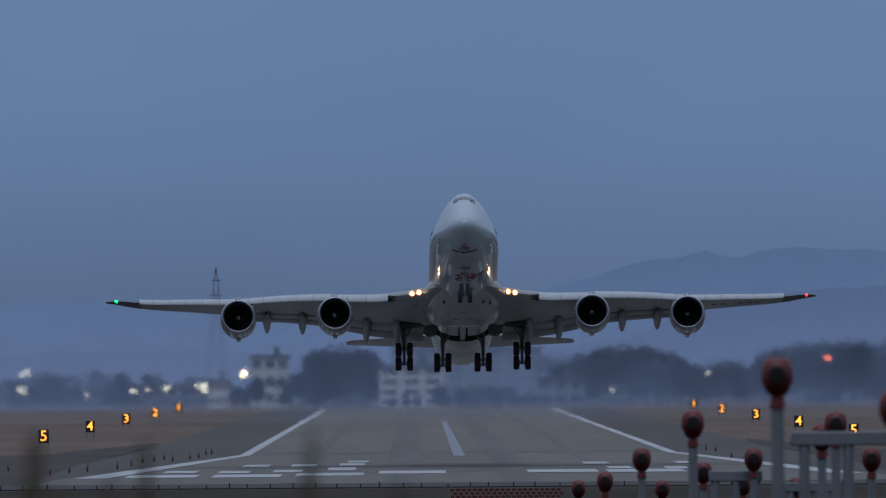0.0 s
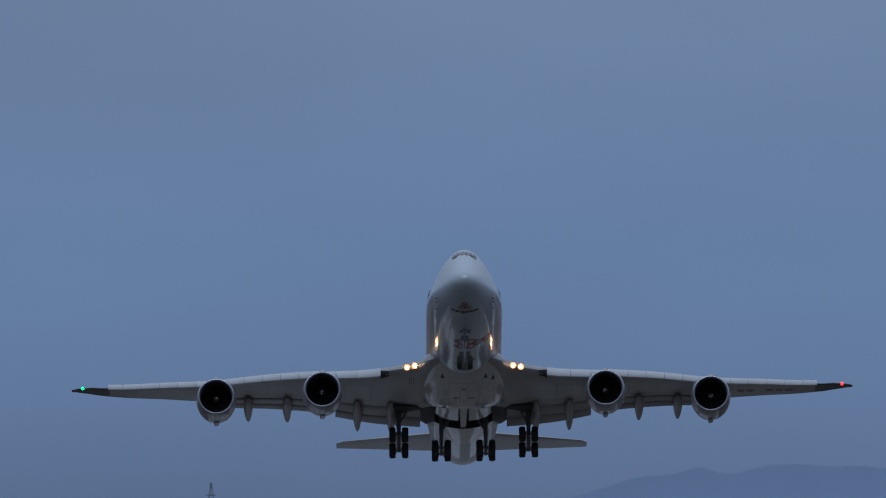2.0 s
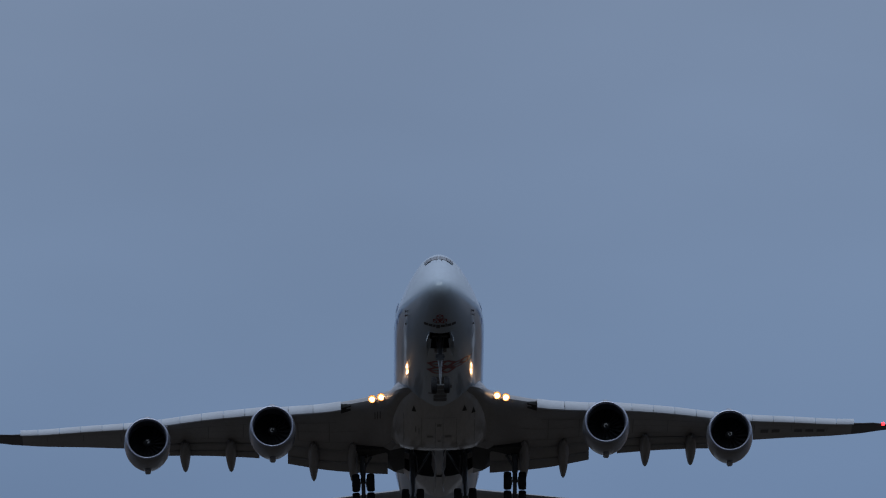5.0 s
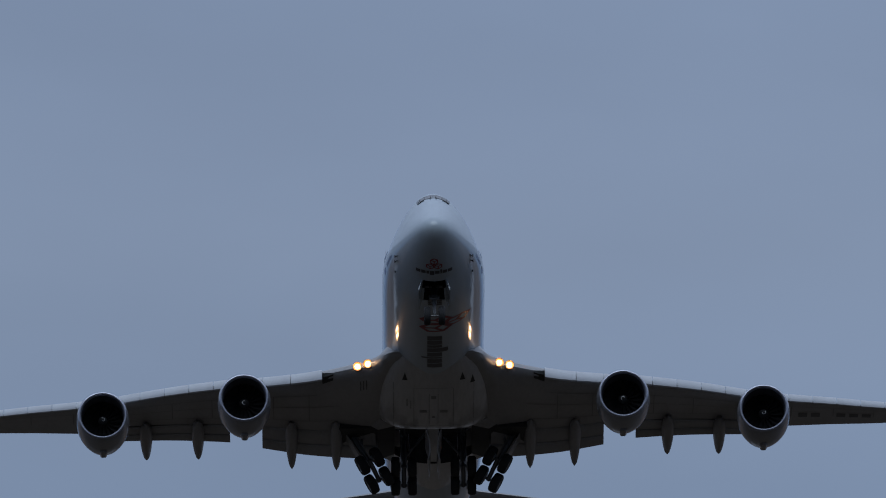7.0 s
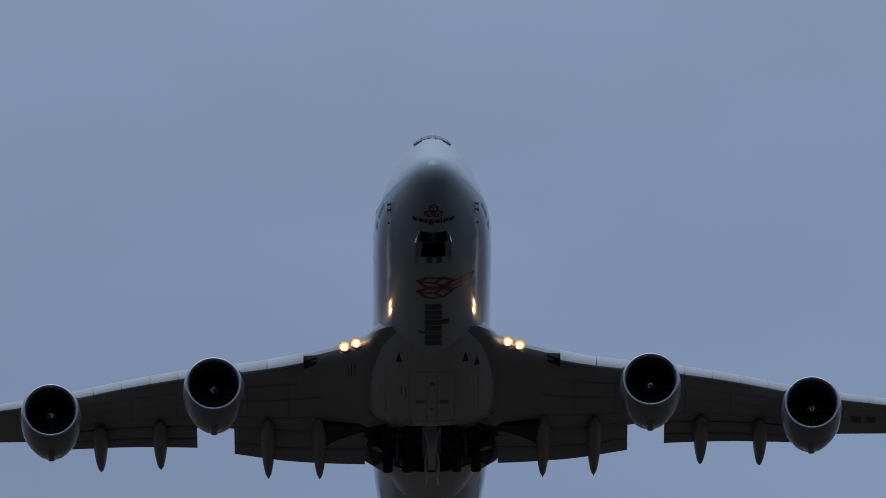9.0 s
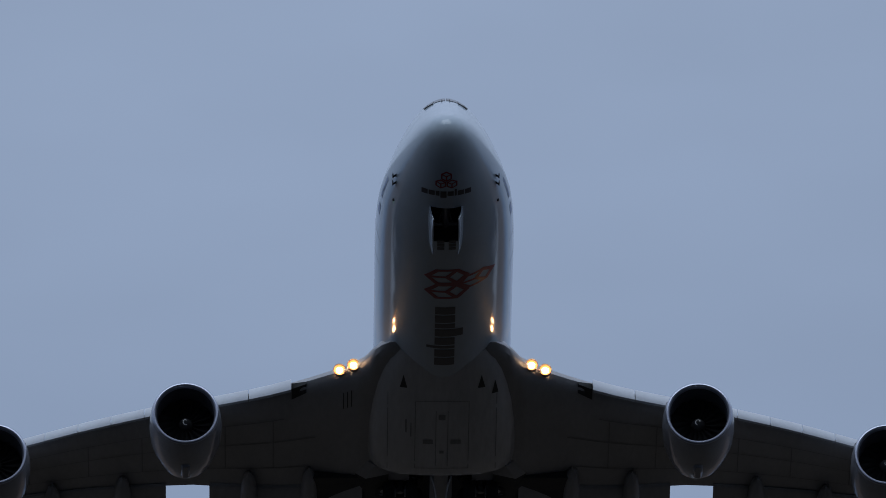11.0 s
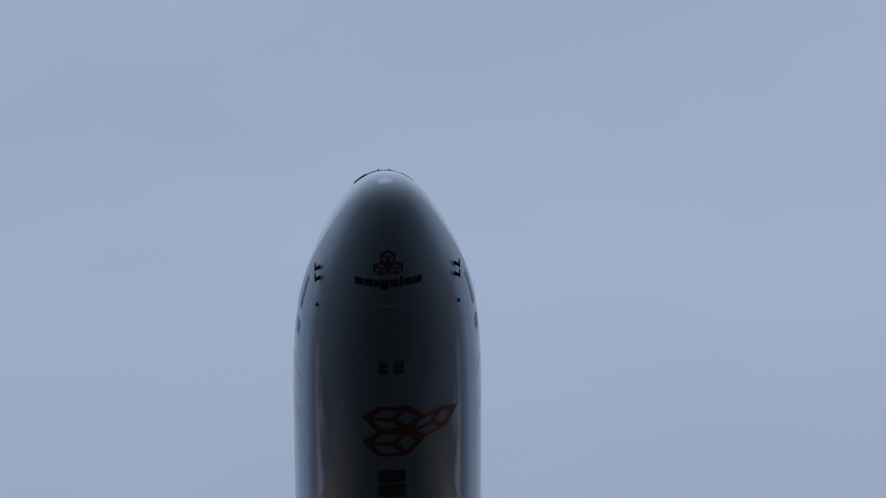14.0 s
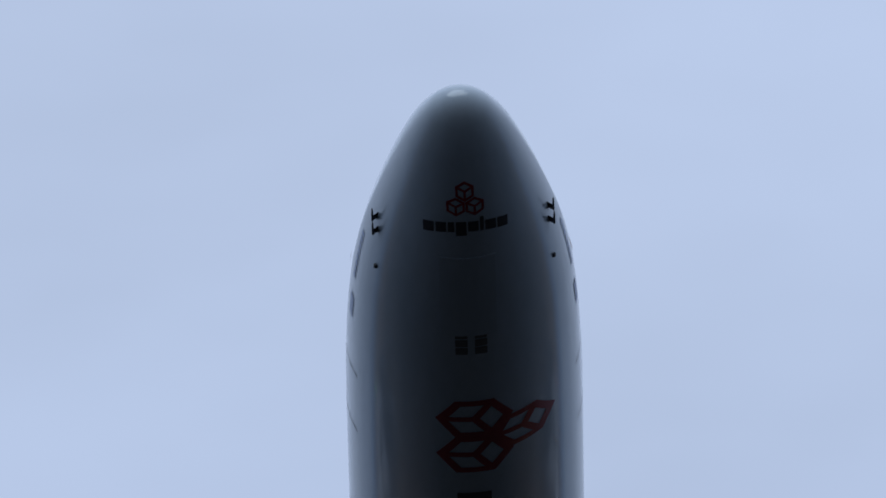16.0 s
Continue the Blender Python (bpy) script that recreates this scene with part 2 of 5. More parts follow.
def build_fuselage(plane):
    ys = sorted({0.0, .006, .02, .045, .08, .12, .17, .22, .28, .35, .42, .5, .7, .95, 1.2, 1.6, 2.0, 2.4, 2.8, 3.2, 3.6, 4.0, NOSEWELL[0], 4.6, 5.0, 5.4, 5.8, 6.2, 6.6, NOSEWELL[1], 7.5, 8, 9, 10, 11, 12.5, 14, 16, 18, 20, 22, 24, 26, 28, 30, 32, 32.68, 32.72, 34, 36, 38, 40, 41.38, 41.42, 44, 48}
                | {48 + i * 2.0 for i in range(1, 13)} | {73.5, 74.5})
    bm = bmesh.new()
    rings, n = [], 96
    for y in ys:
        zb, zt, w, zm, p = hull(y)
        if WELL[0] < y < WELL[1]:
            zb = -1.7
        ring = []
        for i in range(n):
            a = 2 * math.pi * (i + 0.5) / n
            x = w * math.sin(a)
            c = math.cos(a)
            if c < 0:
                z = zm + (zm - zb) * c
            else:
                z = crown(x, y)
            ring.append((x, y, z))
        rings.append(ring)
    loft(bm, rings)
    gone = []
    for f in bm.faces:
        c = f.calc_center_median()
        f.material_index = 0 if c.z > -0.9 + 0.12 * min(c.y, 8) / 8 else 1
        if c.y < 2.0:
            f.material_index = 0
        # hull faces in the wells: the cavity's shade is in their colour
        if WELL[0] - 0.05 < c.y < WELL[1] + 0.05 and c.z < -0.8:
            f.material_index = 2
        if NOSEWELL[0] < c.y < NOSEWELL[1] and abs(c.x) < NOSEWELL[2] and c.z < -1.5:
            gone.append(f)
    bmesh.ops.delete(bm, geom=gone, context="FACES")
    body = part("fuselage", bm, [WHITE, WHITE, CAVITYSHADE], plane, "white painted fuselage with a grey belly")
    # nose gear bay
    bm = bmesh.new()
    y0, y1, w = NOSEWELL
    w += 0.03
    f, r = under(w, y0, -.03).z, under(w, y1, -.03).z
    for q in (((-w, y0, f), (-w, y1, r), (-w, y1, -1.5), (-w, y0, -1.5)), ((w, y0, f), (w, y1, r), (w, y1, -1.5), (w, y0, -1.5)),
              ((-w, y0, f), (w, y0, f), (w, y0, -1.5), (-w, y0, -1.5)), ((-w, y1, r), (w, y1, r), (w, y1, -1.5), (-w, y1, -1.5)),
              ((-w, y0, -1.5), (w, y0, -1.5), (w, y1, -1.5), (-w, y1, -1.5))):
        bm.faces.new([bm.verts.new(p) for p in q])
    part("nose_gear_bay", bm, CAVITYSHADE, body, smooth=False)
    # cockpit windows: two broad panes before the pilots, two narrow ones on each side, with dark edging and wipers
    for sx in (-1, 1):
        for a0, a1, b0, b1 in ((0.045, 0.54, 4.34, 4.95), (0.585, 0.82, 4.42, 5.02), (0.865, 1.02, 4.52, 5.1)):
            for name, material, grow, off, label in (("window_seal", SPINNER, .022, .012, "dark seal round the pane"), ("cockpit_window", GLASS, 0, .022, "dark cockpit window pane")):
                bm = bmesh.new()
                nn = 6
                g = []
                for j in range(nn + 1):
                    row = []
                    for i in range(nn + 1):
                        x = a0 - grow + (a1 - a0 + 2 * grow) * i / nn
                        row.append(bm.verts.new(over(sx * x, b0 - grow * 1.4 + (b1 - b0 + 2.8 * grow) * j / nn + .16 * x * x, off)))
                    g.append(row)
                for j in range(nn):
                    for i in range(nn):
                        bm.faces.new((g[j][i], g[j][i + 1], g[j + 1][i + 1], g[j + 1][i]))
                part(name, bm, material, body, label, out=outward)
        bm = bmesh.new()
        tube(bm, over(sx * .2, 4.08, .04), over(sx * .17, 4.62, .06), .02, .012, 6)
        part("wiper", bm, SPINNER, body, "thin dark windscreen wiper")
        bm = bmesh.new()
        for k in range(6):
            x0, x1 = .58 + .07 * k, .65 + .07 * k
            tube(bm, over(sx * x0, 4.24 + .16 * x0 * x0, .03), over(sx * x1, 4.24 + .16 * x1 * x1, .03), .028, .028, 6)
        part("brow_seam", bm, SPINNER, body, "dark seam under the side panes")
    # wing to body fairing
    bm = bmesh.new()
    rings = []
    for y in FAIR_Y:
        w, zb, zc = fair_section(y)
        ring = []
        for i in range(48):
            a = 2 * math.pi * i / 48
            sx, cz = math.sin(a), math.cos(a)
            x = w * math.copysign(abs(sx) ** .62, sx)
            z = zc + (zc - zb if cz < 0 else 1.0) * math.copysign(abs(cz) ** .62, cz)
            ring.append((x, y, z))
        rings.append(ring)
    loft(bm, rings)
    # rear face coloured near-black, as the well's shade
    for f in bm.faces:
        if f.calc_center_median().y > 32.65:
            f.material_index = 1
    fairing = part("belly_fairing", bm, [BELLY, CAVITYSHADE], plane, "grey belly fairing ahead of the wheel wells")
    # aft fairing behind the wells
    bm = bmesh.new()
    rings = []
    for y, w, zb in ((41.4, 3.1, -3.42), (43, 2.9, -3.42), (46, 2.3, -3.36), (50, 1.2, -3.12)):
        rings.append([(w * math.sin(t), y, -1.8 + (1.8 + zb) * max(0.0, -math.cos(t)) + 0.5 * max(0.0, math.cos(t))) for t in (2 * math.pi * i / 32 for i in range(32))])
    loft(bm, rings)
    # front face coloured near-black for the shaded end of the well
    for f in bm.faces:
        if f.calc_center_median().y < 41.45:
            f.material_index = 1
    part("aft_fairing", bm, [BELLY, CAVITYSHADE], plane)
    # fillets along the wing roots, outer walls of the wells
    for s in (-1, 1):
        bm = bmesh.new()
        rings = []
        for y, x1, z0, z1 in ((32.6, 3.6, -3.3, -1.7), (34.0, 4.1, -3.35, -1.7), (38.0, 4.1, -3.3, -1.8), (41.5, 3.75, -2.95, -1.6), (44.5, 3.1, -2.3, -1.3), (46.0, 2.7, -1.7, -1.1)):
            rings.append([(s * 2.5, y, z0 + .25), (s * (x1 - .5), y, z0), (s * x1, y, z0 + .3), (s * x1, y, z1 - .2), (s * (x1 - .4), y, z1), (s * 2.5, y, z1 + .2)])
        loft(bm, rings)
        # faces along the well carry its shade in their colour, the rest stays grey
        for f in bm.faces:
            c = f.calc_center_median()
            if 33.9 < c.y < 41.4 and abs(c.x) < 4.0 and c.z < -2.2:
                f.material_index = 1
        part("root_fillet", bm, [WINGGREY, CAVITYSHADE], plane, "grey wing root fillet")
    # keel beam and the doors along it
    bm = bmesh.new()
    loft(bm, [[(-.42, 32.6, -1.6), (.42, 32.6, -1.6), (.34, 32.6, -3.5), (-.34, 32.6, -3.5)], [(-.4, 41.5, -1.6), (.4, 41.5, -1.6), (.22, 41.5, -3.3), (-.22, 41.5, -3.3)]])
    part("keel_beam", bm, BELLY, plane, smooth=False)
    return body, fairing


def outward(c):
    """Away from the hull's axis."""
    return Vector((c.x, 0, c.z))


def downward(c):
    return Vector((0, 0, -1))


def decal(name, polys, material, parent, place, label="", out=outward):
    """Paint on the skin: rows of quads in (x, y) laid on the hull by place()."""
    bm = bmesh.new()
    for quad in polys:
        a, b, c, d = [Vector(p) for p in quad]
        n = 4
        g = [[bm.verts.new(place(*((a.lerp(b, i / n)).lerp(d.lerp(c, i / n), j / n)))) for i in range(n + 1)] for j in range(n + 1)]
        for j in range(n):
            for i in range(n):
                bm.faces.new((g[j][i], g[j][i + 1], g[j + 1][i + 1], g[j + 1][i]))
    bmesh.ops.remove_doubles(bm, verts=bm.verts[:], dist=.002)
    return part(name, bm, material, parent, label, out=out)


def hex_ring(cx, cy, r, w, stretch=1.0, turn=0.0):
    """Six bars round a hexagon, as quads."""
    out = []
    for k in range(6):
        a0, a1 = radians(60 * k + turn), radians(60 * (k + 1) + turn)
        pts = []
        for rad, a in ((r, a0), (r, a1), (r - w, a1), (r - w, a0)):
            pts.append((cx + rad * math.cos(a), cy + rad * math.sin(a) * stretch))
        out.append(pts)
    return out


def hex_cell(cx, cy, r, w, stretch, turn=0.0):
    """A hexagon outline with three bars meeting in its middle."""
    out = hex_ring(cx, cy, r, w, stretch, turn)
    for k in (1, 3, 5):
        a = radians(60 * k + turn)
        d, n = Vector((math.cos(a), math.sin(a))), Vector((-math.sin(a), math.cos(a))) * w * .4
        out.append([(cx + p.x, cy + p.y * stretch) for p in (n, d * (r - w) + n, d * (r - w) - n, -n)])
    return out


def bars(cx, cy, along, sizes, h, vertical=False):
    """A plain row of bars in place of writing: sizes are (width, extra up, extra down)."""
    out = []
    total = sum(s[0] for s in sizes) + 0.16 * sizes[0][0] * (len(sizes) - 1)
    k = along / total
    p = -along / 2
    for w, up, down in sizes:
        a, b = p, p + w * k
        lo, hi = -h / 2 - up * h, h / 2 + down * h
        q = [(a, lo), (b, lo), (b, hi), (a, hi)]
        out.append([(cx + (y if vertical else x), cy + (x if vertical else y)) for x, y in q])
        p = b + 0.16 * sizes[0][0] * k
    return out


LETTERS = ((1, 0, 0), (1, 0, 0), (.6, 0, 0), (1, 0, .4), (1, 0, 0), (.35, .4, 0), (1, 0, 0), (1, 0, 0))


def build_decals(body):
    for cx, cy in ((0, 2.0), (-.26, 2.46), (.26, 2.46)):
        decal("nose_emblem_cell", hex_cell(cx, cy, .29, .075, 1.0, 30), RED, body, under, "small red hexagon painted under the nose")
    for q in bars(0, 3.1, 2.3, LETTERS, .33):
        decal("lettering_bar", [[(x, y + .13 * x * x) for x, y in q]], INK, body, under, "dark bar of lettering under the nose")
    for cell in (hex_cell(.1, 10.95, 1.08, .29, .86), hex_cell(.1, 12.55, 1.08, .29, .86), hex_cell(1.46, 11.75, .92, .27, .9, -6)):
        decal("belly_emblem_cell", cell, RED, body, under, "large red hexagon painted on the belly")
    for q in bars(0.05, 17.6, 6.6, LETTERS, .95, True):
        decal("lettering_bar", [q], INK, body, under, "dark bar of lettering along the belly")
    for x in (-.27, .27):
        for q in bars(x + .05, 7.62, .95, ((1, 0, 0),) * 3, .34, True):
            decal("registration_bar", [q], SEAM, body, under, "faint dark bar on the belly")
    for s in (-1, 1):
        for y, z in ((4.35, -.98), (4.68, -1.2)):
            p = flank(s, y, z, -.03)
            n = Vector((s * .86, 0, -.5))
            bm = bmesh.new()
            loft(bm, [[p + n * h + Vector((0, u, 0)) + Vector((.5, 0, s * .86)) * v for u, v in ((-.1 + .2 * h, 0), (.02, -.03), (.16, 0), (.02, .03))] for h in (0, .2)])
            tube(bm, p + n * .2 + Vector((0, .14, 0)), p + n * .2 + Vector((0, -.22, 0)), .032, .028, 8)
            tube(bm, p + n * .2 + Vector((0, -.22, 0)), p + n * .2 + Vector((0, -.4, 0)), .028, .014, 8)
            part("pitot_probe", bm, SPINNER, body, "small dark probe on the nose")


def flank(s, y, z, off=0.012):
    """A point on the hull's side below its widest line."""
    zb, zt, w, zm, p = hull(y)
    if z <= zm:
        x = w * math.sqrt(max(0, 1 - ((zm - z) / (zm - zb)) ** 2))
    else:
        x = w * math.sqrt(max(0, 1 - ((z - zm) / w) ** 2))
    return Vector((s * (x + off), y, z))


def build_markings(body, fairing):
    """Writing, door edges and small fittings along the sides, hatches under the belly."""
    for s in (-1, 1):
        for name, material, quads, label in (
                ("side_lettering", BLUE, [(5.6 + .26 * i, -.7, .17, .2) for i in range(8)] + [(8.4, -.75, .9, .3)], "blue bars of lettering on the nose's side"),
                ("red_mark", RED, [(8.0, .3, .3, .3)], "small red mark on the side"),
                ("cargo_door_edge", SEAM, [(11.4, -1.2, .045, 1.2), (13.9, -1.2, .045, 1.2), (11.4, -.02, 2.5, .04)], "dark door edge on the side"),
                ("side_stripe", BLUE, [(11.0 + .5 * i, .9, .36, .55) for i in range(9)], "blue bar of lettering high on the side")):
            for y, z, w, h in quads:
                decal(name, [[(y, z), (y + w, z), (y + w, z + h), (y, z + h)]], material, body, (lambda a, b, q=s: flank(q, a, b)), label)
        bm = bmesh.new()
        p = flank(s, 5.9, -1.55)
        revolve(bm, ((-.05, .01), (-.03, .06), (.05, .07)), pose(p.x, p.y, p.z), 10)
        part("static_port", bm, SPINNER, body)
        for x, y, w in ((1.85, 22.8, .22), (2.5, 23.5, .2)):
            if s > 0 or x < 2:
                decal("air_scoop", [[(s * x, y - .6), (s * x, y - .6), (s * (x + w * .8), y + .55), (s * (x - w * .8), y + .55)]], CAVITYSHADE, fairing, fair, "dark triangular air scoop", downward)
    for x0, x1, y0, y1 in ((-.16, .16, 25.8, 26.3), (-.9, -.42, 28.3, 28.75), (.42, .9, 28.3, 28.75), (-.1, .1, 29.5, 29.8), (-.30, -.27, 25.4, 31.2), (.27, .30, 25.4, 31.2), (-1.25, 1.25, 24.5, 24.54), (-1.3, 1.3, 31.5, 31.54),
                           (-1.29, -1.26, 24.5, 31.5), (1.26, 1.29, 24.5, 31.5), (-2.6, -2.57, 24.0, 32.1), (2.57, 2.6, 24.0, 32.1), (-1.75, -1.68, 26.3, 27.6), (-1.5, -1.45, 26.6, 28.0)):
        decal("belly_hatch", [[(x0, y0), (x1, y0), (x1, y1), (x0, y1)]], HATCH, fairing, fair, "dark hatch edge under the belly", downward)


def naca(c, t, n=14, camber=0.02):
    """A closed airfoil: points (along the chord, up), from the trailing edge over the top."""
    up, lo = [], []
    for i in range(n + 1):
        x = 0.5 * (1 - math.cos(math.pi * i / n))
        y = 5 * t * (0.2969 * math.sqrt(x) - 0.126 * x - 0.3516 * x * x + 0.2843 * x ** 3 - 0.1036 * x ** 4)
        k = camber * 4 * x * (1 - x)
        up.append((c * x, c * (k + y)))
        lo.append((c * x, c * (k - y)))
    return up[::-1] + lo[1:-1]


def plan(x):
    """Wing at span x: leading edge y, chord, height, thickness."""
    le = float(np.interp(x, (2.5, 2.9, 3.27, 3.68, 4.1, 4.5, 30.8, 32.4, 33.6, 34.2), (20.2, 20.6, 21.25, 22.35, 23.05, 23.5, 47.0, 48.9, 51.1, 52.5)))
    te = float(np.interp(x, (2.5, 4.0, 11.9, 22.3, 30.8, 34.2), (38.6, 38.8, 41.0, 45.9, 50.7, 53.4)))
    z = curve_at((2.5, 4.5, 7.5, 12.2, 17, 21.4, 26, 30.8, 34.2), (-2.38, -2.3, -2.08, -1.26, -.5, .02, .85, 1.78, 3.0), x)
    return le, te - le, z, float(np.interp(x, (2.5, 3.0, 3.9, 10, 34), (0.06, 0.075, 0.112, 0.095, 0.06)))


def build_wing(plane, s):
    wing = empty("wing", plane)
    wing["label"] = "swept grey wing with a pale leading edge"
    xs = [1.5, 2.0, 2.5, 2.7, 2.9, 3.1, 3.27, 3.45, 3.68, 3.9, 4.1, 4.3, 4.5, 5, 6, 7.5, 9, 10.5, 11.9, 13.1, 15, 17, 19, 21, 22.0, 22.05, 24, 26, 28, 29.5, 30.8, 31.6, 32.4, 33.0, 33.6, 34.0, 34.2]
    bm = bmesh.new()
    rings = []
    for x in xs:
        le, c, z, t = plan(max(x, 2.5))
        twist = radians(float(np.interp(x, (2.5, 12, 34), (2.5, 1.0, -3.2))))
        cut = 0.80 if x < 22.02 else 1.0
        ring = []
        for u, v in naca(c, t):
            u2 = min(u, c * cut)
            y, zz = le + u2 * math.cos(twist), z - u2 * math.sin(twist) + v
            ring.append((s * x, y, zz))
        rings.append(ring)
    rows = loft(bm, rings)
    for f in bm.faces:
        cc = f.calc_center_median()
        x = abs(cc.x)
        le, c, z, t = plan(min(max(x, 2.6), 34.1))
        if x > 31.0:
            f.material_index = 2
    part("wing_panel", bm, [WINGGREY, SLAT, TIPGREY], wing, "grey wing skin with a dark tip")
    # slats, run out ahead of the leading edge
    arc = ((.12, .17), (-.08, .13), (-.26, .03), (-.42, -.13), (-.53, -.3), (-.53, -.4), (-.42, -.43), (-.4, -.36), (-.4, -.27), (-.3, -.1), (-.1, .05), (.12, .1))
    for run in ((7.15, 9.2, 11.0, 12.0), (12.5, 14.2, 15.8, 17.4, 19.0, 20.4, 21.2), (21.7, 23.2, 24.8, 26.4, 28.0, 29.6, 30.95)):
        for a, b in zip(run, run[1:]):
            bm = bmesh.new()
            rings = []
            for x in (a + .02, (a + b) / 2, b - .02):
                le, c, z, t = plan(x)
                k = 0.8 + c * .06
                rings.append([(s * x, le + u * k, z + v * k + (.19 if x > 12.3 else .08)) for u, v in arc])
            loft(bm, rings)
            part("slat", bm, SLAT, wing, "pale leading edge slat")
    # seams and worn lettering under the wing
    def beneath(x, f):
        le, c, z, t = plan(abs(x))
        tw = radians(float(np.interp(abs(x), (2.5, 12, 34), (2.5, 1.0, -3.2))))
        yt = 5 * t * (0.2969 * math.sqrt(f) - 0.126 * f - 0.3516 * f * f + 0.2843 * f ** 3 - 0.1036 * f ** 4)
        return Vector((x, le + f * c * math.cos(tw), z - f * c * math.sin(tw) + c * (.08 * f * (1 - f) - yt) - .02))

    for f, a, b in ((.17, 7.5, 30.0), (.36, 6.0, 29.0), (.6, 6.5, 21.5)):
        n = int((b - a) / 2.2)
        for k in range(n):
            x0, x1 = a + (b - a) * k / n, a + (b - a) * (k + 1) / n
            decal("wing_seam", [[(s * x0, f), (s * x1, f), (s * x1, f + .006), (s * x0, f + .006)]], HATCH, wing, beneath, "", downward)
    for x in (8.0, 10.3, 14.3, 16.9, 19.8, 23.4, 26.2, 28.9):
        decal("wing_seam", [[(s * x, .17), (s * (x + .05), .17), (s * (x + .05), .6), (s * x, .6)]], HATCH, wing, beneath, "", downward)
    for x in (4.28, 4.47, 4.66):
        if s < 0:
            decal("cooling_slot", [[(s * x, .085), (s * (x + .045), .085), (s * (x + .045), .185), (s * x, .185)]], CAVITYSHADE, wing, beneath, "narrow dark slot under the wing root", downward)
    for k in range(6):
        if s > 0 and k != 2:
            x0 = 23.9 + k * .85
            decal("registration_bar", [[(x0, .42), (x0 + .6, .42), (x0 + .6, .62), (x0, .62)]], SEAM, wing, beneath, "dark worn bar of lettering under the wing", downward)
    # flaps, lowered for take-off
    for x0, x1, ch, drop in ((3.75, 11.1, 3.4, 12.5), (13.2, 22.0, 2.1, 9.2)):
        for name, f0, f1, extra in (("flap", 0.0, .66, 0), ("aft_flap", .60, 1.0, 7)):
            bm = bmesh.new()
            rings = []
            for i in range(9):
                x = x0 + (x1 - x0) * i / 8
                le, c, z, t = plan(x)
                tw = radians(float(np.interp(x, (2.5, 12, 34), (2.5, 1.0, -3.2))))
                y0, z0 = le + 0.765 * c, z - 0.815 * c * math.sin(tw) - 0.10
                k = ch * (1.06 - 0.3 * i / 8)
                a = radians(drop)
                y0, z0 = y0 + f0 * k * math.cos(a), z0 - f0 * k * math.sin(a) - (.05 if extra else 0)
                a = radians(drop + extra)
                rings.append([(s * x, y0 + u * math.cos(a) + v * math.sin(a), z0 - u * math.sin(a) + v * math.cos(a)) for u, v in naca(k * (f1 - f0), 0.15, 9, 0.0)])
            loft(bm, rings)
            part(name, bm, WINGGREY, wing, "lowered trailing edge flap")
    # solid dark box standing in for the shade of the wing gear's bay
    bm = bmesh.new()
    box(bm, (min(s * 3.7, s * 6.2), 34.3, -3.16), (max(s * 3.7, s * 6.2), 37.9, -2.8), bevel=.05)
    part("gear_bay_shade", bm, CAVITYSHADE, wing, "dark solid box for the gear bay's shade under the wing root", smooth=False)
    # canoe fairings over the flap tracks
    for x, L in ((6.3, 7.4), (9.2, 7.0), (15.3, 5.7), (18.7, 5.3)):
        le, c, z, t = plan(x)
        bm = bmesh.new()
        rings = []
        for k in range(13):
            q = k / 12
            r = (max(0.0, math.sin(math.pi * q ** 0.8)) ** 0.55) * 0.40 + 0.015
            yy = q * L
            zz = -math.sin(radians(2)) * yy - (0.30 * (max(0, q - .45) / .55) ** 1.4) * (2.4 if x < 12 else 1.9)
            rings.append([(s * x + r * math.cos(a), yy, zz + 1.35 * r * math.sin(a)) for a in (2 * math.pi * i / 16 for i in range(16))])
        loft(bm, rings)
        tw = radians(float(np.interp(x, (2.5, 12, 34), (2.5, 1.0, -3.2))))
        part("flap_track_fairing", bm, WINGGREY, wing, "canoe shaped fairing under the flap", pose(0, le + 0.60 * c, z - 0.60 * c * math.sin(tw) - 0.42))
    # landing lamps in the root, each with an emissive ring imitating its glow
    for x in (4.22, 4.88):
        le, c, z, t = plan(x)
        bm = bmesh.new()
        revolve(bm, ((-.005, .001), (0, .1), (.004, .16)), n=24, cap=True)
        lamp = part("landing_light", bm, LANDING, wing, "bright warm landing light", pose(s * x, le - 0.12, z + 0.02))
        bm = bmesh.new()
        revolve(bm, ((.02, .16), (.0, .2), (-.01, .255), (.03, .275), (.12, .2)), n=28)
        part("glow_ring", bm, GLOWRING, wing, "emissive amber ring imitating the glow round the lamp", pose(s * x, le - 0.12, z + 0.02))
        # added ring that keeps the lamp's light off the wing root
        bm = bmesh.new()
        revolve(bm, ((.3, .24), (.1, .285), (-.1, .3), (-.11, .29), (.03, .278)), n=28)
        part("side_light_baffle", bm, STEEL, wing, "dark ring added round the lamp to block its side light", pose(s * x, le - 0.12, z + 0.02))
    # dark wedge put where the slat's inner end casts its shade
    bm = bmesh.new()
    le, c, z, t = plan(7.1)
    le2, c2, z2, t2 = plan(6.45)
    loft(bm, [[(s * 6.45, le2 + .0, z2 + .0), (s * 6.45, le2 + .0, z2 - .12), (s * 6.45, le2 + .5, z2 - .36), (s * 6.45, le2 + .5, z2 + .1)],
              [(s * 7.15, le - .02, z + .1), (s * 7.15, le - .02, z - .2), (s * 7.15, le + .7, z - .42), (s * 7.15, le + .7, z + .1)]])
    part("slat_end_shade", bm, CAVITYSHADE, wing, "dark solid wedge for the shade at the slat's inner end", smooth=False)
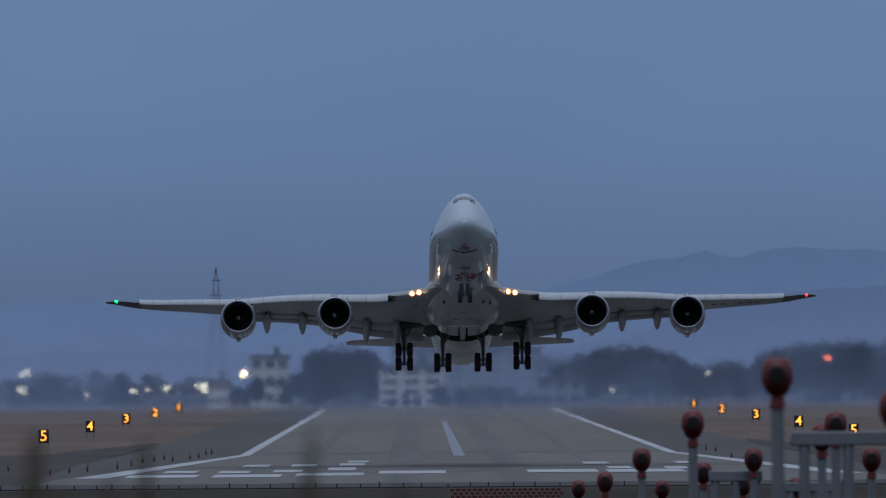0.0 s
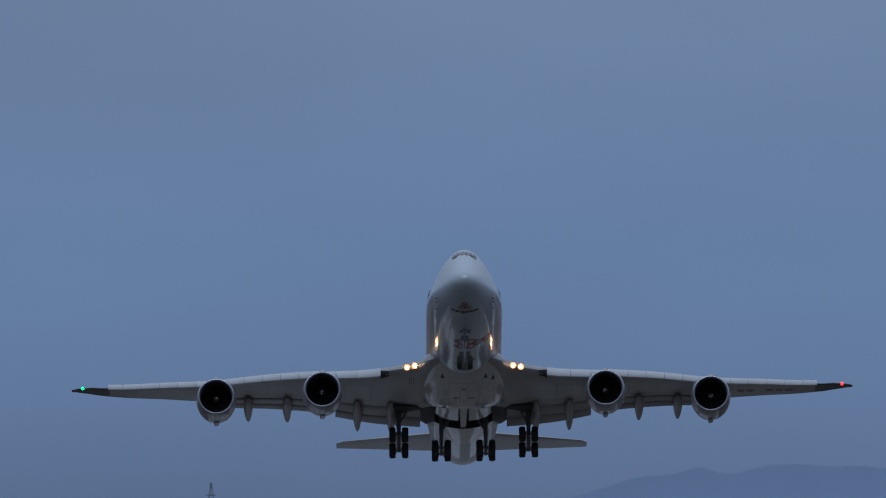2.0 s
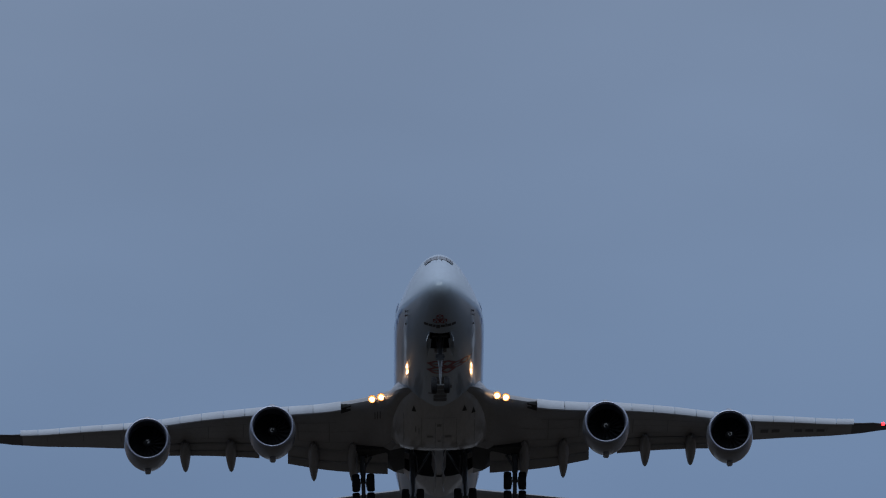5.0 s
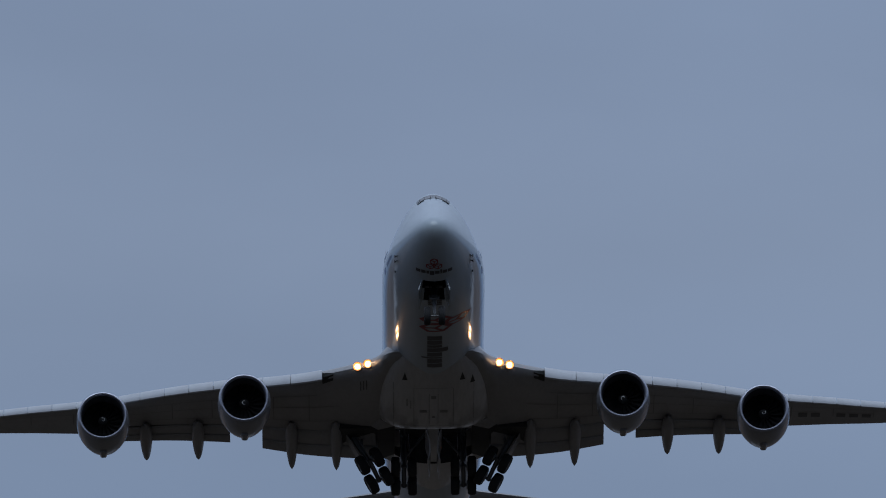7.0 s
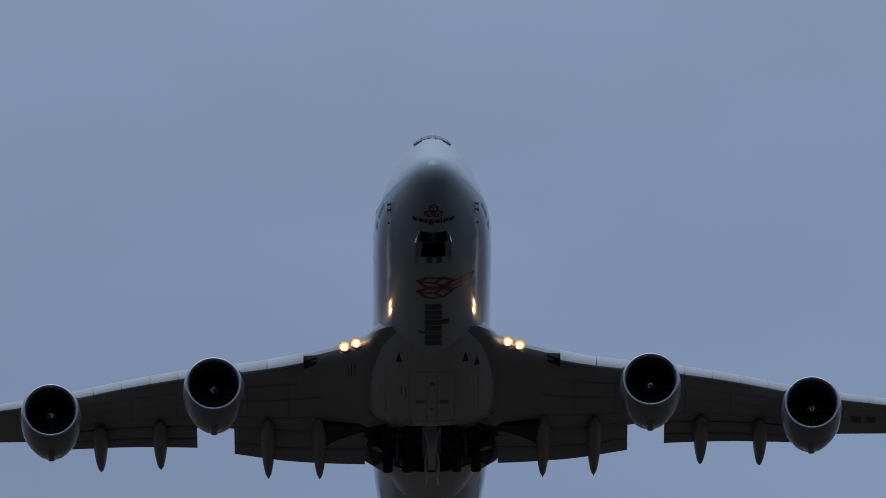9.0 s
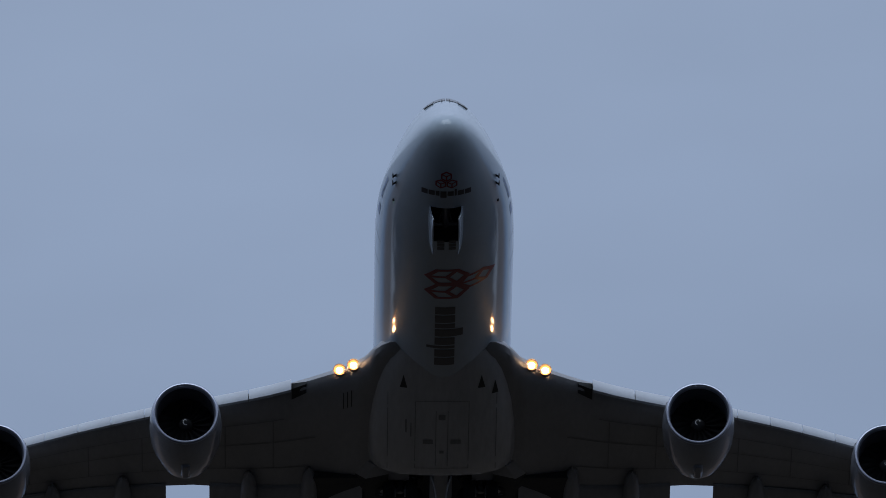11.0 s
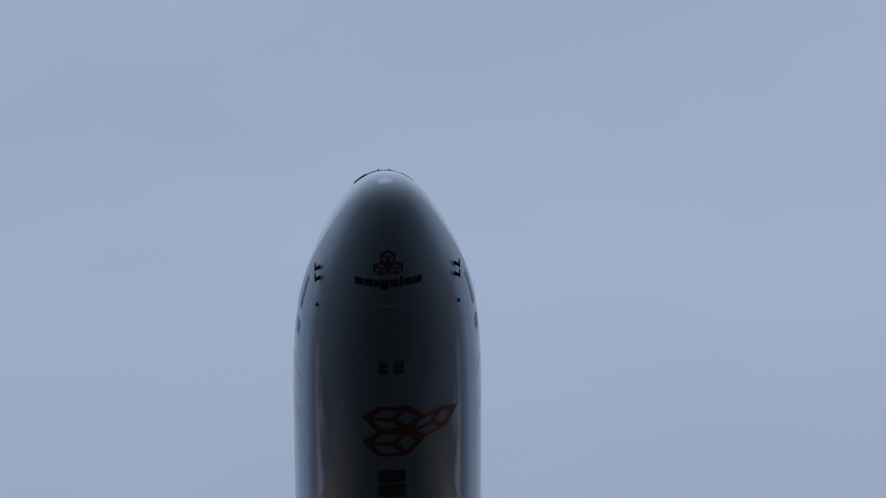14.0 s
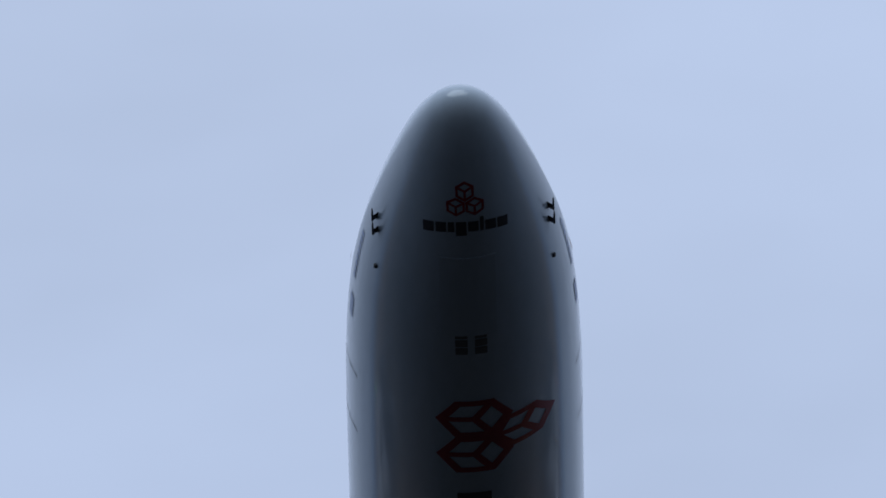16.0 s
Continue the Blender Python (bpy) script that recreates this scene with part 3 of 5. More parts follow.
    # tip lamp
    le, c, z, t = plan(33.2)
    bm = bmesh.new()
    revolve(bm, ((-.14, .01), (-.08, .1), (.04, .14), (.18, .1)), n=16, cap=True)
    part("navigation_light", bm, NAVRED if s > 0 else NAVGREEN, wing, "glowing red wing tip light" if s > 0 else "glowing green wing tip light", pose(s * 33.2, le - .02, z))
    return wing


def build_engine(plane, x, lip, z, tip_le):
    eng = empty("engine", plane, pose(x, lip, z))
    eng["label"] = "turbofan in a pale round nacelle"
    s = 1 if x > 0 else -1
    bm = bmesh.new()
    revolve(bm, ((.14, 1.60), (.4, 1.655), (.9, 1.70), (1.8, 1.715), (2.8, 1.66), (3.7, 1.52), (4.5, 1.34), (4.9, 1.24), (4.9, 1.18), (3.4, 1.2)), n=48)
    part("nacelle", bm, NACELLE, eng)
    bm = bmesh.new()
    revolve(bm, ((.14, 1.60), (.06, 1.575), (.01, 1.535), (0, 1.49), (.02, 1.45), (.1, 1.405), (.24, 1.375)), n=48)
    part("inlet_lip", bm, LIP, eng, "bare metal inlet lip")
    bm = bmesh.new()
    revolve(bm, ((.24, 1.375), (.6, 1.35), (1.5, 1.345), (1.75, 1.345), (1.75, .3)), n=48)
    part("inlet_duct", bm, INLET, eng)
    bm = bmesh.new()
    rings = []
    for q in range(6):
        r, tw, w = .34 + q / 5 * .98, radians(25 + 35 * q / 5), .17 + .06 * q / 5
        aa = 0.12 * (q / 5) ** 2
        ex, ez = Vector((math.cos(aa), 0, math.sin(aa))), Vector((-math.sin(aa), 0, math.cos(aa)))
        c = ex * r
        t1 = ez * math.sin(tw) * w + Vector((0, math.cos(tw) * w, 0))
        nrm = ez * math.cos(tw) * .012 - Vector((0, math.sin(tw) * .012, 0))
        rings.append([c - t1, c + nrm, c + t1, c - nrm])
    loft(bm, rings)
    blade = part("fan_blade", bm, BLADE, eng, "", pose(0, 1.45, 0))
    for k in range(1, 18):
        other = new("fan_blade", blade.data)
        other.parent = eng
        other.matrix_basis = pose(0, 1.45, 0, 0, 20 * k, 0)
    bm = bmesh.new()
    revolve(bm, ((.98, .005), (1.02, .07), (1.12, .17), (1.28, .28), (1.5, .35), (1.7, .36)), n=24)
    sp = part("spinner", bm, SPINNER, eng)
    bm = bmesh.new()
    last = None
    for k in range(26):
        a = 1.5 * math.pi * k / 25 + x
        r = .06 + .07 * k / 25
        y = float(np.interp(r, (.005, .07, .17, .28), (.98, 1.02, 1.12, 1.28))) - .02
        w = .035 * min(1, k / 8 + .2)
        pair = [bm.verts.new((q * math.cos(a), y + (q - r) * .9, q * math.sin(a))) for q in (r, r + w)]
        if last:
            bm.faces.new((last[0], last[1], pair[1], pair[0]))
        last = pair
    part("spinner_swirl", bm, SWIRL, eng, "white swirl painted on the spinner")
    bm = bmesh.new()
    revolve(bm, ((3.6, .95), (4.9, .88), (6.0, .66), (6.6, .55), (6.6, .42), (7.5, .06)), n=32)
    part("core_nozzle", bm, STEEL, eng)
    # pylon up to the wing
    bm = bmesh.new()
    up = tip_le - z
    rings = []
    for y, zb, zt, w in ((1.3, 1.6, 1.72, .04), (2.4, 1.5, 2.0 + .1 * up, .22), (4.4, 1.1, up * .75 + .3, .27), (6.2, .7, up + .12, .27), (8.2, .75, up, .25), (10.2, 1.0 + .2 * up, up - .3, .06)):
        rings.append([(-w, y, zb), (w, y, zb), (w, y, zt), (w * .5, y, zt + .08), (-w * .5, y, zt + .08), (-w, y, zt)])
    loft(bm, rings)
    part("pylon", bm, WINGGREY, eng)
    bm = bmesh.new()
    a = radians(48)
    ex = Vector((-s * math.sin(a), 0, math.cos(a)))
    p0, p1 = ex * 1.66 + Vector((0, 1.0, 0)), ex * 1.62 + Vector((0, 2.4, 0))
    e1 = ex * .42
    side = ex.cross(Vector((0, 1, 0))) * .02
    loft(bm, [[p0 - side, p1 - side, p1 + e1 * .9 - side, p0 + e1 * .8 + Vector((0, .75, 0)) - side], [p0 + side, p1 + side, p1 + e1 * .9 + side, p0 + e1 * .8 + Vector((0, .75, 0)) + side]])
    part("strake", bm, NACELLE, eng, smooth=False)
    bm = bmesh.new()
    box(bm, (-.22, 2.3, -1.79), (.22, 3.7, -1.5), bevel=.1)
    part("drain_fairing", bm, NACELLE, eng)
    return eng


def build_tail(plane):
    for s in (-1, 1):
        bm = bmesh.new()
        rings = []
        for x, le, c, z, t in ((.6, 63.5, 8.6, 1.75, .10), (3, 65.4, 7.2, 2.0, .09), (10.5, 71.3, 3.0, 2.78, .08), (11.1, 72.3, 2.0, 2.84, .06)):
            rings.append([(s * x, le + u, z + v + u * .03) for u, v in naca(c, t, 10, 0.0)])
        loft(bm, rings)
        part("tailplane", bm, WINGGREY, plane, "grey swept tailplane")
    bm = bmesh.new()
    rings = []
    for z, le, c, t in ((2.8, 58.5, 13.0, .09), (5, 61.0, 11.3, .09), (12.6, 69.2, 4.6, .08), (13.0, 69.8, 3.9, .06)):
        rings.append([(v, le + u, z) for u, v in naca(c, t, 10, 0.0)])
    loft(bm, rings)
    part("fin", bm, WHITE, plane, "tall tail fin")


def add_wheel(parent, x, y, z, r, w):
    bm = bmesh.new()
    t = pose(x, y, z, 0, 0, 90)
    revolve(bm, ((-w / 2, r * .58), (-w / 2, r * .86), (-w * .36, r * .97), (-w * .2, r), (w * .2, r), (w * .36, r * .97), (w / 2, r * .86), (w / 2, r * .58)), t, 28)
    wheel = part("wheel", bm, RUBBER, parent, "black aircraft tyre")
    bm = bmesh.new()
    revolve(bm, ((-w * .42, .02), (-w * .4, r * .3), (-w * .3, r * .42), (-w * .46, r * .6), (w * .46, r * .6), (w * .3, r * .42), (w * .4, r * .3), (w * .42, .02)), t, 20)
    hub = part("hub", bm, HUB, parent)


def build_main_gear(plane, x, y, z, length, tilt, wing):
    """A four-wheeled leg; its origin is the trunnion."""
    leg = empty("wing_landing_gear" if wing else "body_landing_gear", plane, pose(x, y, z))
    leg["label"] = "four-wheel landing gear leg with dark tyres"
    s = 1 if x > 0 else -1
    bm = bmesh.new()
    tube(bm, (0, 0, .2), (0, 0, -length * .62), .23, .21, 16)
    tube(bm, (0, 0, -length * .6), (0, 0, -length), .15, .15, 14)
    tube(bm, (0, -.9, .1), (0, .9, .1), .14, .14, 12)
    tube(bm, (0, .05, -length * .55), (0, 1.3, .1), .08, .08, 10)
    tube(bm, (-s * .1, 0, -length * .5), (-s * 1.5, 0, .5), .09, .08, 10)
    tube(bm, (0, .24, -length * .5), (0, .5, -length * .78), .05, .05, 8)
    tube(bm, (0, .5, -length * .78), (0, .2, -length), .05, .05, 8)
    part("strut", bm, STEEL, leg, "grey steel strut and braces")
    a = radians(tilt)
    bm = bmesh.new()
    d = Vector((0, -math.cos(a), math.sin(a)))
    c = Vector((0, 0, -length))
    tube(bm, c - d * .85, c + d * .85, .15, .15, 12)
    for k in (-1, 1):
        p = c + d * .74 * k
        tube(bm, p - Vector((.62, 0, 0)), p + Vector((.62, 0, 0)), .09, .09, 12)
    part("bogie_beam", bm, STEEL, leg)
    for k in (-1, 1):
        p = c + d * .74 * k
        for sx in (-1, 1):
            add_wheel(leg, p.x + sx * .55, p.y, p.z, .67, .56)
    bm = bmesh.new()
    for k in (-1, 1):
        tube(bm, (k * .12, -.24, -.2), (k * .16, -.2, -length * .8), .025, .025, 6)
        tube(bm, (k * .16, -.2, -length * .8), (k * .3, -.3, -length), .02, .02, 6)
    part("brake_lines", bm, NOSESTEEL, leg)
    for k in (-1, 1):
        for sx in (-1, 1):
            p = c + d * .74 * k
            bm = bmesh.new()
            tube(bm, (p.x + sx * .2, p.y, p.z), (p.x + sx * .31, p.y, p.z), .3, .3, 16)
            part("brake_drum", bm, HUB, leg)
    bm = bmesh.new()
    loft(bm, [[(s * .2, y, -.1), (s * .62, y, .05), (s * .66, y, .0), (s * .25, y, -.16)] for y in (-.8, .7)])
    loft(bm, [[(-s * .3, y, -.2), (-s * .34, y, -1.3), (-s * .38, y, -1.3), (-s * .35, y, -.2)] for y in (-.5, .5)])
    part("leg_fairing", bm, WINGGREY, leg, smooth=False)
    if wing:
        bm = bmesh.new()
        box(bm, (s * .42 - .03, -.75, -length * .72), (s * .42 + .03, .75, .1), bevel=.02)
        part("gear_door", bm, WINGGREY, leg, "flat gear door on the leg")
    return leg


def build_nose_gear(plane, y, z, length):
    leg = empty("nose_landing_gear", plane, pose(0, y, z))
    leg["label"] = "twin-wheel nose landing gear leg"
    bm = bmesh.new()
    tube(bm, (0, 0, .1), (0, 0, -length * .62), .17, .16, 14)
    tube(bm, (0, 0, -length * .6), (0, 0, -length), .10, .10, 12)
    tube(bm, (-.55, 0, .05), (.55, 0, .05), .1, .1, 12)
    tube(bm, (-.3, -.1, .0), (0, 0, -length * .55), .05, .05, 8)
    tube(bm, (.3, -.1, .0), (0, 0, -length * .55), .05, .05, 8)
    tube(bm, (0, .15, -length * .45), (0, .42, -length * .7), .05, .05, 8)
    tube(bm, (0, .42, -length * .7), (0, .1, -length * .95), .05, .05, 8)
    tube(bm, (-.48, 0, -length), (.48, 0, -length), .07, .07, 10)
    box(bm, (-.32, -.22, -length * .5), (.32, -.06, -length * .38), bevel=.03)
    part("strut", bm, NOSESTEEL, leg, "grey steel strut and steering links")
    for k in (-1, 1):
        bm = bmesh.new()
        revolve(bm, ((-.02, .01), (0, .09), (.1, .1)), pose(k * .26, -.26, -length * .44), 14, cap=True)
        part("taxi_light", bm, STEEL, leg, "unlit round taxi light")
        add_wheel(leg, k * .46, 0, -length, .60, .42)
    return leg


def build_nose_doors(plane):
    doors = []
    y0, y1, w = NOSEWELL
    y0, y1, w = y0 - .03, y1 + .03, w * 1.13
    for s in (-1, 1):
        h0, h1 = under(s * w, y0, 0.0), under(s * w, y1, 0.0)
        slope = math.degrees(math.atan2(h1.z - h0.z, y1 - y0))
        base = pose(s * w, y0, h0.z, slope)
        inv = base.inverted()
        bm = bmesh.new()
        layers = []
        for off in (0.015, -0.05):
            g = []
            for j in range(7):
                yy = y0 + .01 + (y1 - y0 - .02) * j / 6
                g.append([bm.verts.new(inv @ under(s * w * (1 - i / 5), yy, off)) for i in range(6)])
            layers.append(g)
        for g in layers:
            for j in range(6):
                for i in range(5):
                    bm.faces.new((g[j][i], g[j][i + 1], g[j + 1][i + 1], g[j + 1][i]))
        a, b = layers
        for j in range(6):
            for i in (0, 5):
                bm.faces.new((a[j][i], a[j + 1][i], b[j + 1][i], b[j][i]))
        for i in range(5):
            for j in (0, 6):
                bm.faces.new((a[j][i], a[j][i + 1], b[j][i + 1], b[j][i]))
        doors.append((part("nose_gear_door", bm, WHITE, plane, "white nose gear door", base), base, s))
    return doors


def build_well_doors(plane):
    """Doors of the body gear wells, hinged along the keel."""
    doors = []
    for s in (-1, 1):
        base = pose(s * .46, 32.85, -3.70)
        bm = bmesh.new()
        prof = ((0, 0), (.6, .05), (1.15, .18), (1.6, .4), (1.95, .68))
        up = [(s * x, z) for x, z in prof]
        ring = up + [(x - s * .02, z + .07) for x, z in reversed(up)]
        loft(bm, [[(x, y, z) for x, z in ring] for y in (0, 1.5, 3, 4.4)])
        doors.append((part("gear_well_door", bm, BELLY, plane, "grey gear well door under the belly", base), base, s))
    return doors


def build_airliner():
    plane = tagged(empty("cargo_airliner"), "white and grey four-engined jumbo freighter climbing with landing lights on", "airplane")
    body, fairing = build_fuselage(plane)
    build_decals(body)
    build_markings(body, fairing)
    for s in (-1, 1):
        build_wing(plane, s)
    for x, lip, z in ((-21.4, 33.3, -2.35), (-12.19, 25.4, -3.72), (12.19, 25.4, -3.72), (21.4, 33.3, -2.35)):
        build_engine(plane, x, lip, z, plan(abs(x))[2] - .25)
    build_tail(plane)
    gear = {}
    for s in (-1, 1):
        gear["wing", s] = build_main_gear(plane, s * 5.62, 36.4, -2.3, 3.55, 53, True)
        gear["body", s] = build_main_gear(plane, s * 1.93, 39.2, -2.3, 3.6, 8, False)
    gear["nose"] = build_nose_gear(plane, 7.15, -2.2, 3.75)
    gear["doors"] = build_nose_doors(plane)
    gear["well_doors"] = build_well_doors(plane)
    return plane, gear


# ---- the airfield ----
GRASS = mat("dry_grass", (0.088, 0.054, 0.036), 0.9, vary=0.35, scale=0.02, second=(0.148, 0.094, 0.062), streak=(1, .3, 1), detail=10)
SHOULDER = mat("shoulder_asphalt", (0.056, 0.051, 0.046), 0.85, vary=0.2, scale=0.03, streak=(1, .1, 1), detail=8)
ASPHALT = mat("runway_asphalt", (0.118, 0.106, 0.093), 0.8, vary=0.22, scale=0.05, streak=(1, .06, 1), detail=8)
TARMARK = mat("tyre_marks", (0.102, 0.097, 0.09), 0.8, vary=0.25, scale=0.2, streak=(1, .02, 1))
PAINT = mat("runway_white_paint", (0.38, 0.385, 0.40), 0.6, vary=0.45, scale=0.12, detail=9)
SOIL = mat("dark_soil", (0.04, 0.034, 0.03), 0.9, vary=0.3, scale=0.05)
FACADE = mat("light_facade", (0.74, 0.73, 0.72), 0.8, vary=0.12, scale=0.15)
# grey facade and dark roof: bluish distance haze is mixed into their colours
FACADE_B = mat("haze_grey_facade", (0.27, 0.295, 0.35), 0.8, vary=0.15, scale=0.15)
HALL = mat("hall_boards", (0.20, 0.16, 0.15), 0.8, vary=0.15, scale=0.3)
ROOFING = mat("haze_blue_roof", (0.10, 0.115, 0.15), 0.7, vary=0.2, scale=0.3)
TILE = mat("brown_roof", (0.17, 0.14, 0.14), 0.8, vary=0.2, scale=0.3)
PANE = mat("window_pane", (0.08, 0.095, 0.125), 0.15, vary=0.2, scale=0.5, spec=0.6)
# foliage colour is blued to carry the haze in front of it
LEAF = mat("haze_blue_foliage", (0.04, 0.052, 0.076), 0.9, vary=0.12, scale=0.4)
BARK = mat("bark", (0.06, 0.055, 0.055), 0.9, vary=0.25, scale=1.0)
# distance haze is painted into both hill colours as a pale blue
HILL = mat("hill_haze_blue", (0.148, 0.205, 0.325), 1.0, vary=0.12, scale=0.004, detail=8)
HILLFAR = mat("far_hill_haze_blue", (0.17, 0.25, 0.385), 1.0, vary=0.08, scale=0.003, detail=8)
LATTICE = mat("galvanised_steel", (0.16, 0.18, 0.22), 0.6, metal=0.2, vary=0.1, scale=0.5)
REDLAMP = mat("red_housing", (0.15, 0.016, 0.013), 0.5, vary=0.2, scale=4.0)
LENS = mat("dark_lens", (0.03, 0.025, 0.025), 0.15, vary=0.1, scale=3.0)
POLE = mat("pale_pole", (0.20, 0.215, 0.24), 0.6, vary=0.15, scale=1.5)
SIGNBOX = mat("sign_box", (0.03, 0.03, 0.03), 0.6, vary=0.1, scale=2.0)
AMBER = glow("amber_digit", (1.0, 0.36, 0.045), 2.4)
TOWNLIGHT = glow("town_lamp", (1.0, 0.8, 0.5), 4.0)
TOWNLIGHT_SOFT = glow("town_lamp_dim", (0.95, 0.92, 0.72), 1.3)
REDGLOW = glow("red_town_lamp", (1.0, 0.25, 0.12), 1.2)


def sheet(name, x0, x1, y0, y1, z, material, label, nx=1, ny=1, kind="structure"):
    bm = bmesh.new()
    g = [[bm.verts.new((x0 + (x1 - x0) * i / nx, y0 + (y1 - y0) * j / ny, z)) for i in range(nx + 1)] for j in range(ny + 1)]
    for j in range(ny):
        for i in range(nx):
            bm.faces.new((g[j][i], g[j][i + 1], g[j + 1][i + 1], g[j + 1][i]))
    return tagged(part(name, bm, material, smooth=False), label, "", "", kind)


def poly(name, pts, z, material, label, parent=None, kind="structure"):
    bm = bmesh.new()
    bm.faces.new([bm.verts.new((x, y, z)) for x, y in pts])
    ob = part(name, bm, material, parent, smooth=False)
    return tagged(ob, label, "", "", kind) if parent is None else ob


# unseen near-black sheet, added to cut the light bounced up onto the belly
LOWBOUNCE = mat("low_bounce_ground", (0.010, 0.010, 0.010), 0.95, spec=0.03, vary=0.4, scale=0.03, streak=(1, .2, 1), detail=8)
sheet("low_bounce_sheet", -1500, 1500, -1500, 860, 0.13, LOWBOUNCE, "near-black ground sheet out of view, added to keep the belly dark", 6, 6)
# mostly unseen brown ground, its tone set for light bounced onto the underside
MIDBOUNCE = mat("mid_bounce_ground", (0.045, 0.036, 0.029), 0.95, spec=0.05, vary=0.35, scale=0.03, second=(0.062, 0.05, 0.038), streak=(1, .3, 1), detail=8)
sheet("mid_bounce_sheet", -1500, 1500, 860, 1425, 0.13, MIDBOUNCE, "dark brown ground before the runway's end, toned for bounced light", 6, 6)
sheet("ground", -3500, 3500, -2500, 4990, 0.0, GRASS, "dry brown winter grass around the runway", 20, 20)
# bank under the eye
bm = bmesh.new()
loft(bm, [[(-30 + k, -18 + k, z), (30 - k, -18 + k, z), (30 - k, 104 - k, z), (-30 + k, 104 - k, z)] for k, z in ((-10, -.5), (0, 4), (8, 8.8))])
tagged(part("bank", bm, SOIL, smooth=False), "earth bank beyond the end of the runway", "", "", "structure")
STALK = mat("dry_stalk", (0.09, 0.065, 0.04), 0.9, vary=0.3, scale=8.0)
PLUME = mat("reed_plume", (0.12, 0.085, 0.055), 0.95, vary=0.3, scale=6.0)
random.seed(3)
for x, top, n in ((-1.55, 1.40, 4), (-1.42, 1.2, 3), (-1.18, 1.42, 3), (-.42, 1.48, 2), (-.15, 1.3, 2), (.75, 1.22, 2)):
    tuft = tagged(empty("reed_tuft", None, pose(x, 74, 8.78)), "dry brown reed stalks on the bank", "reeds", "reeds on the bank")
    for k in range(n):
        bm = bmesh.new()
        h = top - random.uniform(0, .3)
        dx, dy, lean = random.uniform(-.05, .05), random.uniform(-.3, .3), random.uniform(-.05, .05)
        tube(bm, (dx, dy, 0), (dx + lean * .5, dy, h * .6), .006, .005, 6)
        tube(bm, (dx + lean * .5, dy, h * .6), (dx + lean, dy, h), .005, .003, 6)
        part("stalk", bm, STALK, tuft)
        bm = bmesh.new()
        for q in range(16):
            z = h - .28 * q / 16
            a = 2.4 * q
            tube(bm, (dx + lean, dy, z), (dx + lean + .03 * math.cos(a), dy + .03 * math.sin(a), z - .07), .009, .003, 4)
        part("plume", bm, PLUME, tuft, "feathery brown seed head")
VERGE = mat("dark_verge", (0.036, 0.026, 0.02), 0.95, vary=0.4, scale=0.05, second=(0.064, 0.045, 0.032), streak=(1, .3, 1), detail=9)
for s in (-1, 1):
    poly("verge", [(AXIS + s * 37.5, 1490), (AXIS + s * 130, 1490), (AXIS + s * 130, 1905), (AXIS + s * 66, 1880), (AXIS + s * 46, 1985), (AXIS + s * 36.5, 2260), (AXIS + s * 35.2, 2160), (AXIS + s * 38, 1800)], 0.045, VERGE, "dark worn grass beside the runway's end")
poly("shoulder", [(AXIS - 39, 900), (AXIS + 39, 900), (AXIS + 38.5, 1750), (AXIS + 35.5, 2080), (AXIS + 34, 3690), (AXIS - 34, 3690), (AXIS - 35.5, 2080), (AXIS - 38.5, 1750)], 0.03, SHOULDER, "dark asphalt shoulders of the runway")
runway = poly("runway", [(AXIS - 36, 1000), (AXIS + 36, 1000), (AXIS + 36, 1560), (AXIS + 23.5, 1940), (AXIS + 23.5, 3650), (AXIS - 23.5, 3650), (AXIS - 23.5, 1940), (AXIS - 36, 1560)], 0.06, ASPHALT, "grey asphalt runway with white edge lines")
for s in (-1, 1):
    poly("edge_line", [(AXIS + s * 22.3, 1935), (AXIS + s * 23.4, 1945), (AXIS + s * 23.4, 3640), (AXIS + s * 22.3, 3640)], 0.09, PAINT, "white runway edge line", runway)
    poly("edge_line", [(AXIS + s * 31.5, 1578), (AXIS + s * 34.5, 1578), (AXIS + s * 23.4, 1945), (AXIS + s * 22.3, 1935)], 0.094, PAINT, "white runway edge line", runway)
JOINT = mat("worn_paint", (0.2, 0.215, 0.25), 0.7, vary=0.35, scale=0.3)
poly("centre_line_mark", [(AXIS - .6, 1900), (AXIS + .6, 1900), (AXIS + .45, 2950), (AXIS - .45, 2950)], 0.09, JOINT, "worn pale line along the centre", runway)
for x0, x1, y0, y1 in ((-7.5, -4.0, 1300, 3000), (2.8, 6.0, 1300, 3100), (-16, -14.5, 1500, 3300), (12, 13.2, 1600, 3400), (-22, 22, 1640, 1720), (-22, 22, 1960, 2010), (-8, 9, 3150, 3420)):
    poly("tyre_marks", [(AXIS + x0, y0), (AXIS + x1, y0), (AXIS + x1 * .98, y1), (AXIS + x0 * .98, y1)], 0.075 + random.random() * .008, TARMARK, "dark rubber marks", runway)
F_PX = 32090.0


def spot(u, v, d=None):
    """Ground place seen at the first moment at these picture coordinates."""
    vv = v + 0.0075 * (u - 784)
    d = d or EYE_Z * F_PX / (vv - 633.0)
    return (u - 731.0) * d / F_PX, d, EYE_Z + (633.0 - vv) * d / F_PX


